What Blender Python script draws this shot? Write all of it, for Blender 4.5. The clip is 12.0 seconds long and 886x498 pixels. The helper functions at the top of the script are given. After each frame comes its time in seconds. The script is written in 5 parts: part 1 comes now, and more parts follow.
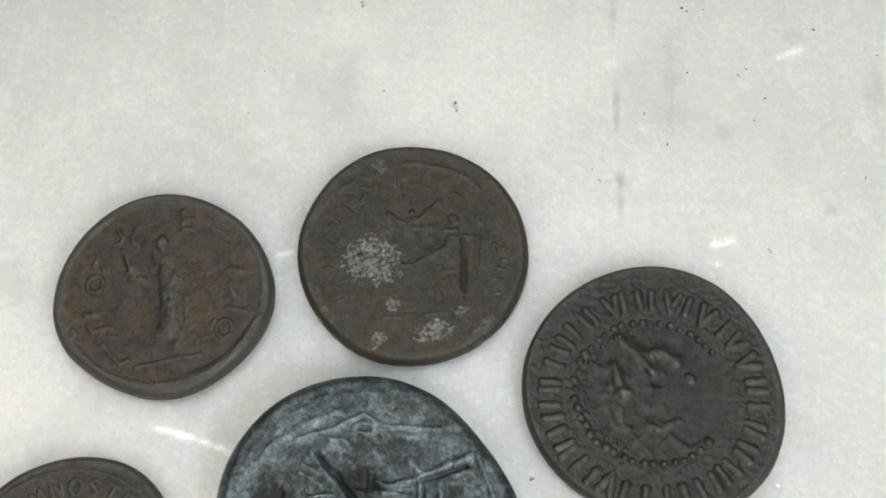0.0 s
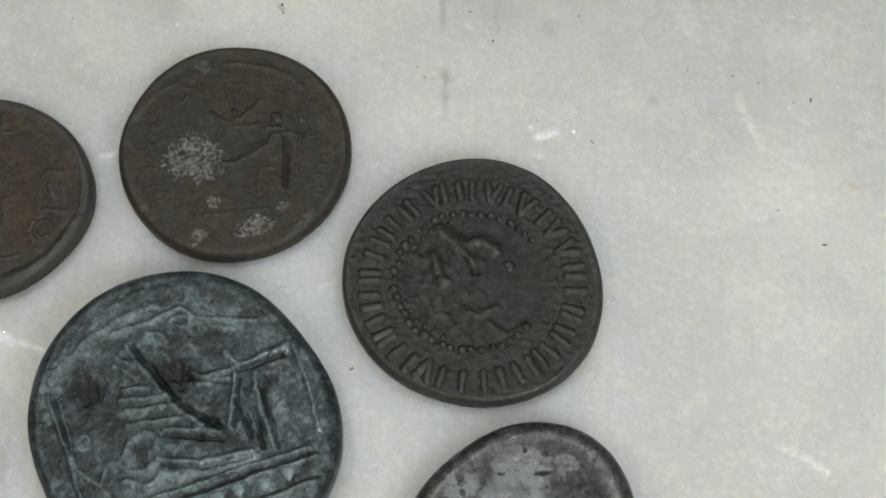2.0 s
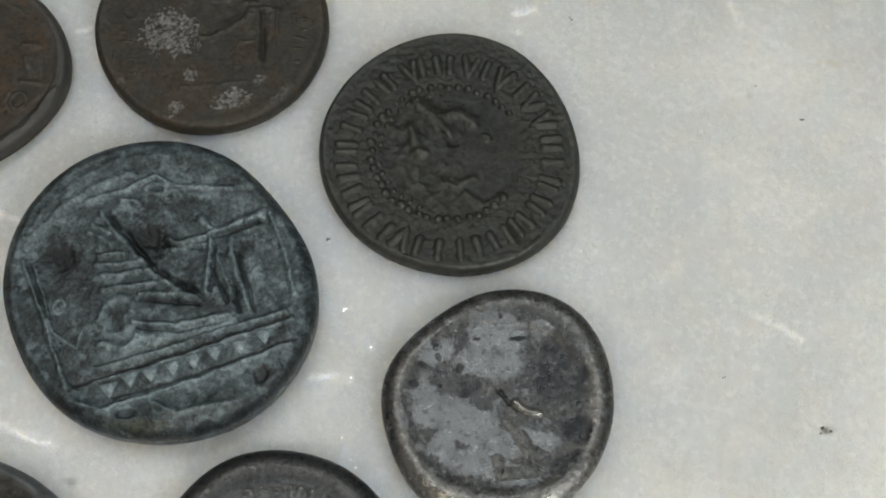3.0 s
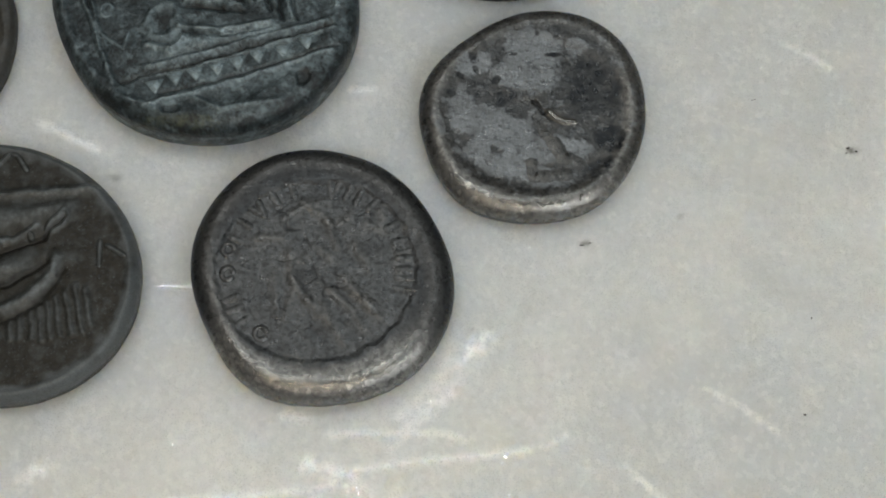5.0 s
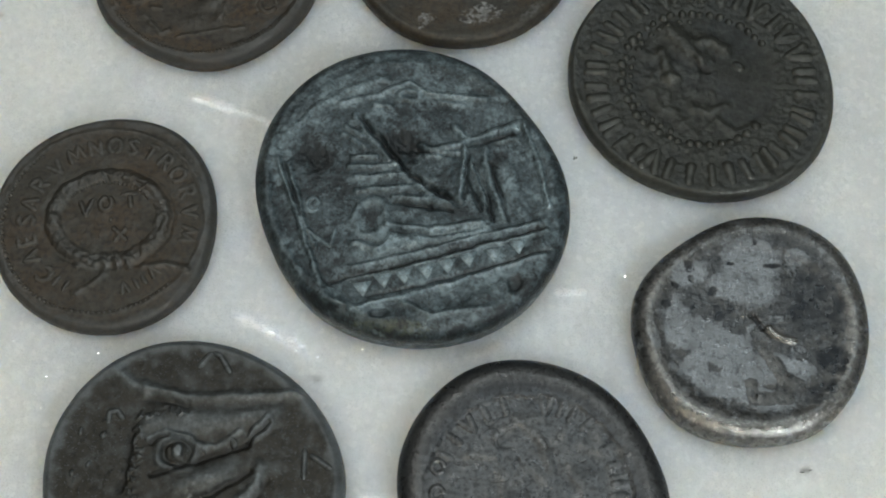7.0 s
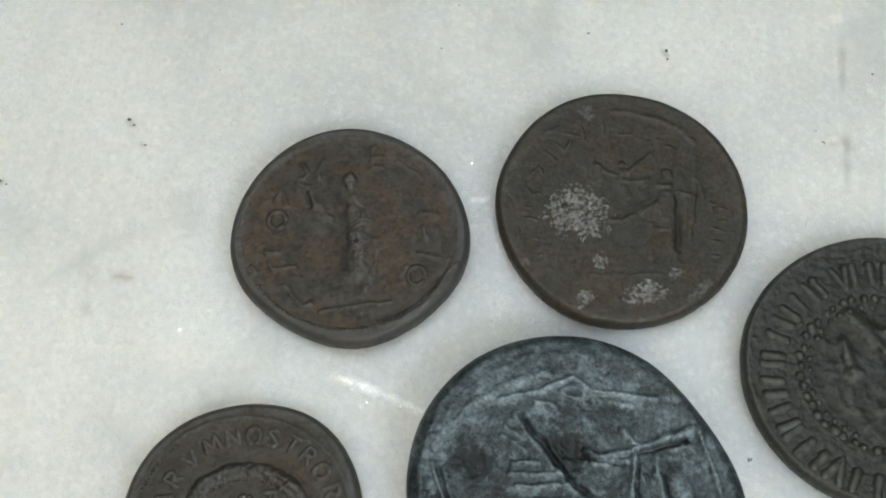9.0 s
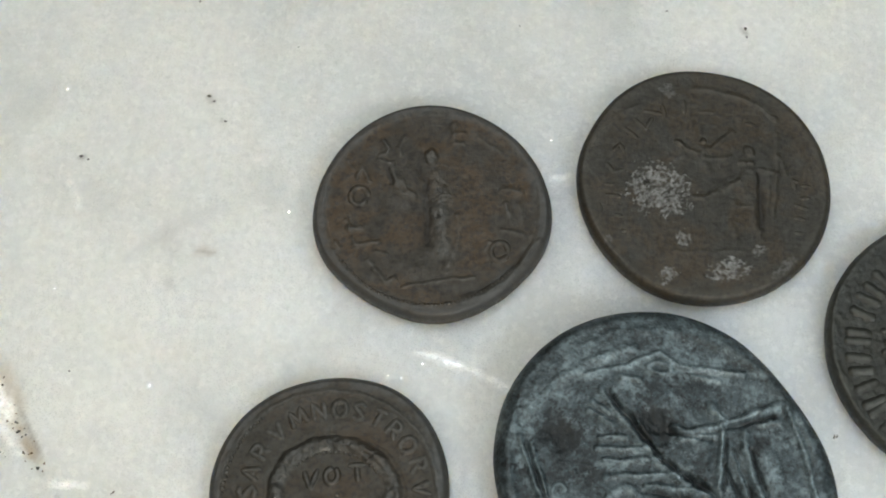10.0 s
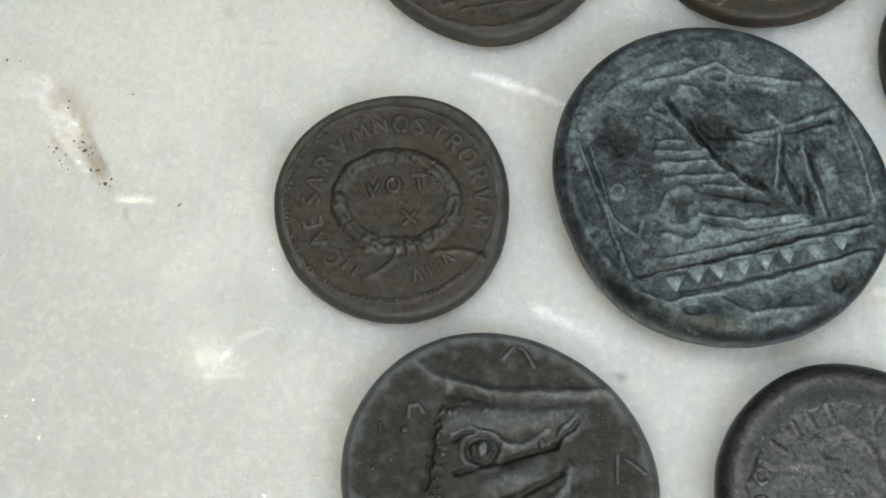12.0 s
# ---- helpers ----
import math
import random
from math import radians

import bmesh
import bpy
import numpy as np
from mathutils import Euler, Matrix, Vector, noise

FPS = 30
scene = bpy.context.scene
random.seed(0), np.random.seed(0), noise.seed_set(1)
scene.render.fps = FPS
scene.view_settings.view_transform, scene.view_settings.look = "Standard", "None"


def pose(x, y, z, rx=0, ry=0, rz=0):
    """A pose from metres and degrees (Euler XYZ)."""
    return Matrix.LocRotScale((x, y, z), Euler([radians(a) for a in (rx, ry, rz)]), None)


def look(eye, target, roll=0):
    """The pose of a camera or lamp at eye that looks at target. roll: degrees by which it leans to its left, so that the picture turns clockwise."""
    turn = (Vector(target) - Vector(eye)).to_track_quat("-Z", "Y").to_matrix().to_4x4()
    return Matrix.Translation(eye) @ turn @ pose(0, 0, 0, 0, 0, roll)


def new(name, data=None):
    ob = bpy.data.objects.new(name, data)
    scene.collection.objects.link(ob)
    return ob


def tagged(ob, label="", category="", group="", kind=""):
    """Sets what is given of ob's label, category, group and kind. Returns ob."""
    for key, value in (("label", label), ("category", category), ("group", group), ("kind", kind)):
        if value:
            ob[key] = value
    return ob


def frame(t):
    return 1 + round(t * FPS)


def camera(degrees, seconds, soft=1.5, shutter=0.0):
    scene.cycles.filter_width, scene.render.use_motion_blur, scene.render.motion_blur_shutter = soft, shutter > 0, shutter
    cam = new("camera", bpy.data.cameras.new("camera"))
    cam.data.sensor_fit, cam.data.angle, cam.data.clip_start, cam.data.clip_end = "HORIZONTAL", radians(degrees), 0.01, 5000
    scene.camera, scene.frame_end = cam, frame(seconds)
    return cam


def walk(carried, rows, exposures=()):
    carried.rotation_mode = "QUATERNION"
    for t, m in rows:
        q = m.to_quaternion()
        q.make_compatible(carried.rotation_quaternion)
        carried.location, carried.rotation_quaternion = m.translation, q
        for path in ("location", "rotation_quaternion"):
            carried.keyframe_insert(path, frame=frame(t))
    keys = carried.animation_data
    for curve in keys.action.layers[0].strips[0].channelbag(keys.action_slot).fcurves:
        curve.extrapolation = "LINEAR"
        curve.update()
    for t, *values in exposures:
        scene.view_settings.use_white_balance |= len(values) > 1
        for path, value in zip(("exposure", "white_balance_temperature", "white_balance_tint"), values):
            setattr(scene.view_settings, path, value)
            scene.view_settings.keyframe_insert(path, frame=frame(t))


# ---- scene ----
# The camera: a hand-held close view gliding over the slab; rows in seconds, millimetres and degrees.
cam = camera(37.0, 12.0, soft=1.9)
ROWS = [
    (0, 8.95, -17.98, 114.57, 24.626, 2.389, 4.536),
    (0.5, 12.23, -19.76, 113.57, 24.187, 1.927, 4.076),
    (1, 14.38, -21.31, 112.99, 24.109, 1.497, 3.601),
    (1.5, 17.55, -23.16, 111.55, 24.141, 1.098, 2.921),
    (2, 20.83, -24.70, 110.70, 23.842, 0.845, 2.385),
    (2.5, 21.42, -27.79, 109.63, 23.058, 0.600, 2.320),
    (3, 22.31, -32.29, 107.37, 22.332, 0.390, 2.389),
    (3.5, 23.51, -37.11, 106.00, 21.795, 0.236, 2.489),
    (3.6, 23.82, -38.48, 105.27, 21.954, 0.249, 2.502),
    (4.2, 23.88, -45.46, 103.37, 21.412, 0.022, 2.838),
    (4.8, 21.69, -51.88, 102.21, 20.807, -0.106, 3.568),
    (5.4, 18.25, -54.55, 102.32, 20.536, 0.278, 4.616),
    (5.5, 17.64, -54.64, 102.37, 20.377, 0.401, 4.796),
    (6, 14.51, -54.27, 103.25, 20.567, 1.055, 5.798),
    (6.5, 9.60, -47.41, 103.59, 21.527, 1.343, 6.321),
    (6.7, 8.01, -44.37, 103.71, 22.061, 1.028, 6.394),
    (7.2, 4.53, -37.33, 104.15, 22.578, 0.977, 6.681),
    (7.8, 1.74, -29.62, 104.74, 22.554, 0.999, 6.928),
    (8.3, -1.41, -24.61, 104.96, 22.980, 1.290, 7.379),
    (8.5, -3.35, -23.08, 104.81, 23.615, 1.469, 7.700),
    (9, -7.22, -18.83, 104.96, 24.288, 1.958, 8.311),
    (9.5, -10.60, -17.69, 104.91, 24.398, 2.375, 8.664),
    (10, -12.43, -20.96, 104.85, 23.951, 2.584, 8.896),
    (10.5, -13.34, -27.68, 103.04, 22.655, 2.598, 8.777),
    (11, -13.63, -33.41, 101.52, 22.193, 2.857, 8.920),
    (11.5, -14.89, -35.93, 100.85, 21.713, 2.947, 9.149),
    (12, -13.74, -38.34, 100.05, 20.875, 3.163, 9.032),
]
EXPOSURES = [(0, 0.16, 6500, 10.5), (1, 0.16, 6500, 10.5), (1.5, 0.36, 6500, 10.5), (2, -0.3, 6500, 9.5), (2.5, -0.45, 6500, 9.5), (3.5, -0.35, 6500, 9.5), (5.5, -0.74, 6500, 9), (6, -0.68, 6400, 8), (6.5, -0.54, 6250, 6), (8.5, 0, 6200, 6), (9.5, -0.05, 6300, 7), (12, -0.05, 6400, 7)]
walk(cam, [(t, pose(x / 1000, y / 1000, z / 1000, rx, ry, rz)) for t, x, y, z, rx, ry, rz in ROWS], EXPOSURES)

# ---- light: a window behind the viewer, a ceiling lamp, a warm table lamp near the viewer's side of the slab, and an added overhead fill ----
SUN_HIGH, SUN_FROM = 55.0, 120.0
world = bpy.data.worlds.new("sky")
scene.world = world
world.use_nodes = True
wn = world.node_tree
sky = wn.nodes.new("ShaderNodeTexSky")
sky.sky_type, sky.sun_disc = "NISHITA", False
sky.sun_elevation, sky.sun_rotation = radians(SUN_HIGH), radians(SUN_FROM)
sky.dust_density = 4.0
sky.air_density = 0.7
wn.links.new(sky.outputs[0], wn.nodes["Background"].inputs[0])
wn.nodes["Background"].inputs[1].default_value = 0.1


def area_lamp(name, shape, size, watts, colour, at, to):
    data = bpy.data.lights.new(name, "AREA")
    data.shape, data.size = shape, size[0]
    if shape == "RECTANGLE":
        data.size_y = size[1]
    data.energy, data.color = watts, colour
    new(name, data).matrix_world = look(at, to)


area_lamp("warm_lamp", "DISK", (0.05,), 0.26, (1.0, 0.83, 0.60), (-0.04, -0.18, 0.25), (0, 0, 0))
area_lamp("daylight_lamp", "DISK", (0.09,), 0.66, (0.95, 0.985, 0.985), (0.18, -0.17, 0.22), (0.01, 0, 0))
area_lamp("ceiling_lamp", "DISK", (0.26,), 6.0, (1.0, 0.95, 0.88), (-0.49, 0.37, 1.62), (0, 0, 0))
# Unseen broad fill, added to brighten the coins' reflections from above.
area_lamp("overhead_fill", "RECTANGLE", (1.0, 0.5), 7.5, (0.86, 0.96, 1.0), (0.16, 0.57, 1.62), (0, 0, 0))
area_lamp("window_light", "RECTANGLE", (1.3, 0.9), 2.5, (0.93, 0.98, 1.0), (0.25, -1.19, 1.35), (0.1, 0, 0.5))


# ---- materials ----
class Nodes:
    """A small wrapper to write node materials briefly."""

    def __init__(self, name):
        self.mat = bpy.data.materials.new(name)
        self.mat.use_nodes = True
        self.tree = self.mat.node_tree
        self.bsdf = self.tree.nodes["Principled BSDF"]
        self.pos = self.add("ShaderNodeNewGeometry").outputs["Position"]

    def add(self, kind, **props):
        node = self.tree.nodes.new(kind)
        for key, value in props.items():
            setattr(node, key, value)
        return node

    def put(self, socket, value):
        if hasattr(value, "is_output"):
            self.tree.links.new(value, socket)
        elif hasattr(value, "__len__") and len(value) == 3 and socket.type == "RGBA":
            socket.default_value = (*value, 1)
        else:
            socket.default_value = value

    def noise(self, scale, detail=4.0, rough=0.55, warp=0.0):
        node = self.add("ShaderNodeTexNoise")
        self.put(node.inputs["Vector"], self.pos)
        node.inputs["Scale"].default_value, node.inputs["Detail"].default_value = scale, detail
        node.inputs["Roughness"].default_value, node.inputs["Distortion"].default_value = rough, warp
        return node.outputs["Fac"]

    def band(self, value, lo, hi, to_lo=0.0, to_hi=1.0):
        node = self.add("ShaderNodeMapRange", interpolation_type="SMOOTHSTEP")
        for n, v in enumerate((value, lo, hi, to_lo, to_hi)):
            self.put(node.inputs[n], v)
        return node.outputs[0]

    def math(self, op, a, b=0.0, clamp=False):
        node = self.add("ShaderNodeMath", operation=op, use_clamp=clamp)
        self.put(node.inputs[0], a)
        self.put(node.inputs[1], b)
        return node.outputs[0]

    def mix(self, fac, a, b):
        node = self.add("ShaderNodeMix", data_type="RGBA")
        for socket, v in ((node.inputs[0], fac), (node.inputs[6], a), (node.inputs[7], b)):
            self.put(socket, v)
        return node.outputs[2]

    def attr(self, name):
        return self.add("ShaderNodeAttribute", attribute_name=name).outputs["Fac"]

    def bump(self, height, strength, distance):
        node = self.add("ShaderNodeBump")
        node.inputs["Strength"].default_value, node.inputs["Distance"].default_value = strength, distance
        self.put(node.inputs["Height"], height)
        return node.outputs[0]

    def set(self, **values):
        for key, value in values.items():
            self.put(self.bsdf.inputs[key.replace("_", " ")], value)
        return self.mat


def coin_metal(name, field, tint, worn, crust, low, metal=0.35, rough=(0.38, 0.62), grain=1.0, crust_metal=0.0, haze=0.22, bare=0.0):
    """Old coin metal: field and tint in large clouds, worn colour on raised parts and painted rim light, crust where
    the patch lies, low in grime and painted rim shade.
    """
    n = Nodes(name)
    field, tint, worn, crust, low = ([v * 0.62 for v in colour] for colour in (field, tint, worn, crust, low))
    clouds = n.band(n.noise(260, 5, 0.6, 0.6), 0.42, 0.62)
    fine = n.noise(2600, 5, 0.65)
    grit = n.noise(7500, 3, 0.6)
    c = n.mix(clouds, field, tint)
    c = n.mix(n.band(fine, 0.46, 0.64, 0.0, 0.8), c, low)
    c = n.mix(n.band(n.noise(5200, 4, 0.7), 0.56, 0.68, 0.0, 0.4 * (1 - bare)), c, worn)
    worn_by = n.math("MULTIPLY", n.attr("wear_light"), n.band(fine, 0.30, 0.62, 1.0, 0.45))
    c = n.mix(n.math("MULTIPLY", n.band(n.noise(900, 4), 0.45, 0.7), haze), c, worn)
    # Wear and grime, plus light and shade painted on the silver coins' rims.
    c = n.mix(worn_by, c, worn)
    c = n.mix(n.attr("grime_shade"), c, low)
    patch = n.attr("patch")
    c = n.mix(patch, c, n.mix(n.band(grit, 0.42, 0.6), crust, [v * 0.75 for v in crust]))
    r = n.band(n.noise(1500, 4), 0.3, 0.7, *rough)
    r = n.math("MULTIPLY", r, n.band(n.attr("wear_light"), 0.2, 1.0, 1.0, 0.72 - 0.25 * bare))
    m = n.mix(patch, (metal, metal, metal), (crust_metal,) * 3)
    height = n.math("ADD", n.math("MULTIPLY", fine, 1.0), n.math("MULTIPLY", grit, 0.5))
    return n.set(Base_Color=c, Roughness=r, Metallic=n.math("MAXIMUM", m, n.math("MULTIPLY", n.attr("wear_light"), bare)), Normal=n.bump(height, 0.55 * grain, 0.0001))


def marble():
    n = Nodes("white_marble")
    cloud = n.noise(24, 6, 0.55, 0.8)
    mid = n.noise(140, 5, 0.6, 0.5)
    fine = n.noise(1400, 4, 0.6)
    c = n.mix(n.band(cloud, 0.35, 0.68), (0.62, 0.635, 0.62), (0.79, 0.795, 0.76))
    c = n.mix(n.band(mid, 0.52, 0.75, 0.0, 0.5), c, (0.86, 0.86, 0.835))
    grains = n.add("ShaderNodeTexVoronoi")
    n.put(grains.inputs["Vector"], n.pos)
    grains.inputs["Scale"].default_value = 620
    value = n.add("ShaderNodeSeparateColor")
    n.put(value.inputs[0], grains.outputs["Color"])
    c = n.mix(n.math("MULTIPLY", n.band(value.outputs[0], 0.0, 1.0), n.band(grains.outputs["Distance"], 0.1, 0.6, 0.22, 0.0)), c, (0.88, 0.88, 0.83))
    crystals = n.add("ShaderNodeTexVoronoi")
    n.put(crystals.inputs["Vector"], n.pos)
    crystals.inputs["Scale"].default_value = 2400
    shade = n.add("ShaderNodeSeparateColor")
    n.put(shade.inputs[0], crystals.outputs["Color"])
    c = n.mix(n.band(shade.outputs[1], 0.55, 1.0, 0.0, 0.28), c, (0.90, 0.90, 0.86))
    c = n.mix(n.band(shade.outputs[0], 0.6, 1.0, 0.0, 0.16), c, (0.48, 0.49, 0.46))
    c = n.mix(n.band(n.noise(60, 5, 0.6, 1.0), 0.52, 0.72, 0.0, 0.5), c, (0.54, 0.555, 0.53))
    c = n.mix(n.band(fine, 0.35, 0.65, 0.0, 0.22), c, (0.56, 0.565, 0.54))
    streak = n.add("ShaderNodeTexNoise")
    stretch = n.add("ShaderNodeMapping")
    stretch.inputs["Scale"].default_value = (1.0, 0.06, 1.0)
    stretch.inputs["Rotation"].default_value = (0, 0, radians(4))
    n.put(stretch.inputs["Vector"], n.pos)
    n.put(streak.inputs["Vector"], stretch.outputs[0])
    streak.inputs["Scale"].default_value, streak.inputs["Detail"].default_value = 900, 3
    c = n.mix(n.band(streak.outputs["Fac"], 0.5, 0.75, 0.0, 0.12), c, (0.5, 0.51, 0.5))
    # Grey stains, and the painted shade along the chipped scar's edge.
    c = n.mix(n.attr("stain_shade"), c, (0.20, 0.195, 0.18))
    c = n.mix(n.attr("rust"), c, (0.50, 0.42, 0.32))
    # Pale chips and scratches; the scratches' glint is partly painted into this white.
    chalk_glint = n.math("MULTIPLY", n.attr("chalk_glint"), n.math("MULTIPLY", n.band(n.noise(1500, 5, 0.7), 0.34, 0.54, 0.2, 1.5), n.band(shade.outputs[2], 0.0, 0.6, 0.7, 1.1)))
    c = n.mix(n.math("MULTIPLY", chalk_glint, 0.75, True), c, (0.97, 0.96, 0.92))
    # Crystal grains: some cells of the coat lean their own way and flash where they meet a light.
    cells = n.add("ShaderNodeTexVoronoi")
    n.put(cells.inputs["Vector"], n.pos)
    cells.inputs["Scale"].default_value = 7200
    tone = n.add("ShaderNodeSeparateColor")
    n.put(tone.inputs[0], cells.outputs["Color"])
    other = n.add("ShaderNodeTexWhiteNoise", noise_dimensions="3D")
    n.put(other.inputs["Vector"], cells.outputs["Color"])
    again = n.add("ShaderNodeSeparateColor")
    n.put(again.inputs[0], other.outputs["Color"])
    spread = n.add("ShaderNodeCombineXYZ")
    for axis, (a, b) in enumerate(((tone.outputs[0], again.outputs[0]), (tone.outputs[1], again.outputs[1]))):
        n.put(spread.inputs[axis], n.math("MULTIPLY", n.math("SUBTRACT", n.math("ADD", a, b), 1.0), 0.36))
    up = n.add("ShaderNodeVectorMath", operation="ADD")
    n.put(up.inputs[0], spread.outputs[0])
    n.put(up.inputs[1], n.tree.nodes["Geometry"].outputs["Normal"])
    unit = n.add("ShaderNodeVectorMath", operation="NORMALIZE")
    n.put(unit.inputs[0], up.outputs[0])
    facet = n.math("MULTIPLY", n.band(again.outputs[2], 0.28, 0.36), n.band(cells.outputs["Distance"], 0.24, 0.44, 1.0, 0.0))
    few = n.math("MULTIPLY", facet, n.math("ADD", n.band(n.noise(110, 6, 0.65), 0.36, 0.62, 0.2, 1.0), n.math("MULTIPLY", chalk_glint, 1.0), True))
    n.set(Coat_Weight=few, Coat_IOR=n.math("ADD", 2.5, n.math("MULTIPLY", chalk_glint, 0.4)), Coat_Roughness=0.06, Coat_Normal=unit.outputs[0])
    height = n.math("ADD", fine, n.math("MULTIPLY", n.noise(4200, 3), 0.5))
    rough = n.math("SUBTRACT", n.band(mid, 0.35, 0.7, 0.33, 0.55), n.math("MULTIPLY", chalk_glint, 0.2))
    return n.set(Base_Color=c, Roughness=rough, Specular_IOR_Level=n.math("ADD", 0.4, n.math("MULTIPLY", chalk_glint, 0.5)), Normal=n.bump(height, 0.35, 0.0001),
                 Subsurface_Weight=1.0, Subsurface_Radius=(1.0, 0.86, 0.66), Subsurface_Scale=0.014)


def plain(name, colour, rough=0.7):
    n = Nodes(name)
    c = n.mix(n.band(n.noise(5000, 3), 0.4, 0.6), colour, [v * 0.6 for v in colour])
    return n.set(Base_Color=c, Roughness=rough, Normal=n.bump(n.noise(9000, 3), 0.5, 0.00005))


MARBLE = marble()
BROWN = coin_metal("brown_bronze", (0.0600, 0.0500, 0.0360), (0.0950, 0.0620, 0.0320), (0.128, 0.122, 0.106), (0.09, 0.095, 0.095), (0.0246, 0.0213, 0.018))
GREY_BROWN = coin_metal("grey_brown_bronze", (0.0560, 0.0520, 0.0405), (0.0760, 0.0560, 0.0330), (0.105, 0.095, 0.075), (0.38, 0.375, 0.36), (0.0262, 0.023, 0.0189))
OLIVE = coin_metal("olive_bronze", (0.041, 0.0426, 0.0344), (0.0361, 0.0402, 0.0385), (0.122, 0.124, 0.106), (0.09, 0.1, 0.095), (0.0213, 0.0197, 0.0164))
VERDIGRIS = coin_metal("blue_green_bronze", (0.0560, 0.0800, 0.0900), (0.0370, 0.0530, 0.0600), (0.42, 0.53, 0.57), (0.16, 0.18, 0.10), (0.0105, 0.0140, 0.0150), metal=0.25, rough=(0.32, 0.52), grain=1.2, haze=0.45)
WREATH_BROWN = coin_metal("warm_brown_bronze", (0.0580, 0.0510, 0.0370), (0.0760, 0.0540, 0.0320), (0.130, 0.130, 0.120), (0.1, 0.11, 0.115), (0.0226, 0.0196, 0.0158))
DARK_BROWN = coin_metal("dark_brown_bronze", (0.0310, 0.0275, 0.0190), (0.0370, 0.0315, 0.0210), (0.21, 0.235, 0.245), (0.17, 0.19, 0.20), (0.0153, 0.0139, 0.0111))
CHARCOAL = coin_metal("charcoal_silver", (0.118, 0.126, 0.132), (0.095, 0.103, 0.110), (0.62, 0.60, 0.56), (0.2, 0.19, 0.16), (0.018, 0.0189, 0.0205), metal=0.5, rough=(0.24, 0.46), haze=0.05, bare=0.9)
SILVER = coin_metal("blotched_silver", (0.100, 0.102, 0.102), (0.122, 0.117, 0.108), (0.62, 0.60, 0.55), (0.35, 0.37, 0.385), (0.0185, 0.0215, 0.0256), metal=0.55, rough=(0.2, 0.42), crust_metal=0.3, haze=0.06, bare=0.9)
DIRT = plain("dark_dirt", (0.09, 0.085, 0.075))
RUST_DIRT = plain("brown_dirt", (0.22, 0.16, 0.11))


# ---- mesh helpers (millimetres in, metres out) ----
def waves(x, y, scale, seed):
    """Smooth random relief of about -1 to 1 in two octaves, with features about scale millimetres across."""
    rng = np.random.RandomState(seed)
    turn, mixed = rng.uniform(0, 2 * np.pi, 4096), rng.permutation(4096)
    out = np.zeros_like(x)
    for size, part_of in ((scale, 1.0), (scale * 0.47, 0.5)):
        u, v = x / size + 37.3, y / size + 91.7
        i, j = np.floor(u).astype(int), np.floor(v).astype(int)
        fu, fv = u - i, v - j
        su, sv = fu * fu * fu * (fu * (fu * 6 - 15) + 10), fv * fv * fv * (fv * (fv * 6 - 15) + 10)

        def corner(di, dj):
            a = turn[mixed[(mixed[(i + di) % 4096] + j + dj) % 4096]]
            return np.cos(a) * (fu - di) + np.sin(a) * (fv - dj)

        low = corner(0, 0) * (1 - su) + corner(1, 0) * su
        high = corner(0, 1) * (1 - su) + corner(1, 1) * su
        out += part_of * (low * (1 - sv) + high * sv)
    return out * 2.2


def off_line(x, y, pts):
    """The distance from a bent line."""
    best = np.full_like(x, 1e9)
    for (ax, ay), (bx, by) in zip(pts, pts[1:]):
        dx, dy = bx - ax, by - ay
        s = np.clip(((x - ax) * dx + (y - ay) * dy) / (dx * dx + dy * dy + 1e-12), 0, 1)
        best = np.minimum(best, np.hypot(x - ax - s * dx, y - ay - s * dy))
    return best


def in_oval(x, y, a, b, half):
    """The normed radius in an oval whose long axis runs from a to b and whose half width is half."""
    cx, cy, dx, dy = (a[0] + b[0]) / 2, (a[1] + b[1]) / 2, (b[0] - a[0]) / 2, (b[1] - a[1]) / 2
    n = math.hypot(dx, dy) + 1e-9
    u, v = ((x - cx) * dx + (y - cy) * dy) / n, ((y - cy) * dx - (x - cx) * dy) / n
    return np.hypot(u / n, v / half)


def step(v, lo, hi):
    t = np.clip((v - lo) / (hi - lo), 0, 1)
    return t * t * (3 - 2 * t)


def mesh_of(name, verts, quads, tris, material, attrs=()):
    """One smooth mesh from arrays."""
    me = bpy.data.meshes.new(name)
    faces = [list(map(int, f)) for f in quads] + [list(map(int, f)) for f in tris]
    me.from_pydata(np.asarray(verts, float).tolist(), [], faces)
    me.polygons.foreach_set("use_smooth", [True] * len(me.polygons))
    for key, values in attrs:
        layer = me.attributes.new(key, "FLOAT", "POINT")
        layer.data.foreach_set("value", np.asarray(values, np.float32))
    me.materials.append(material)
    me.update()
    return me


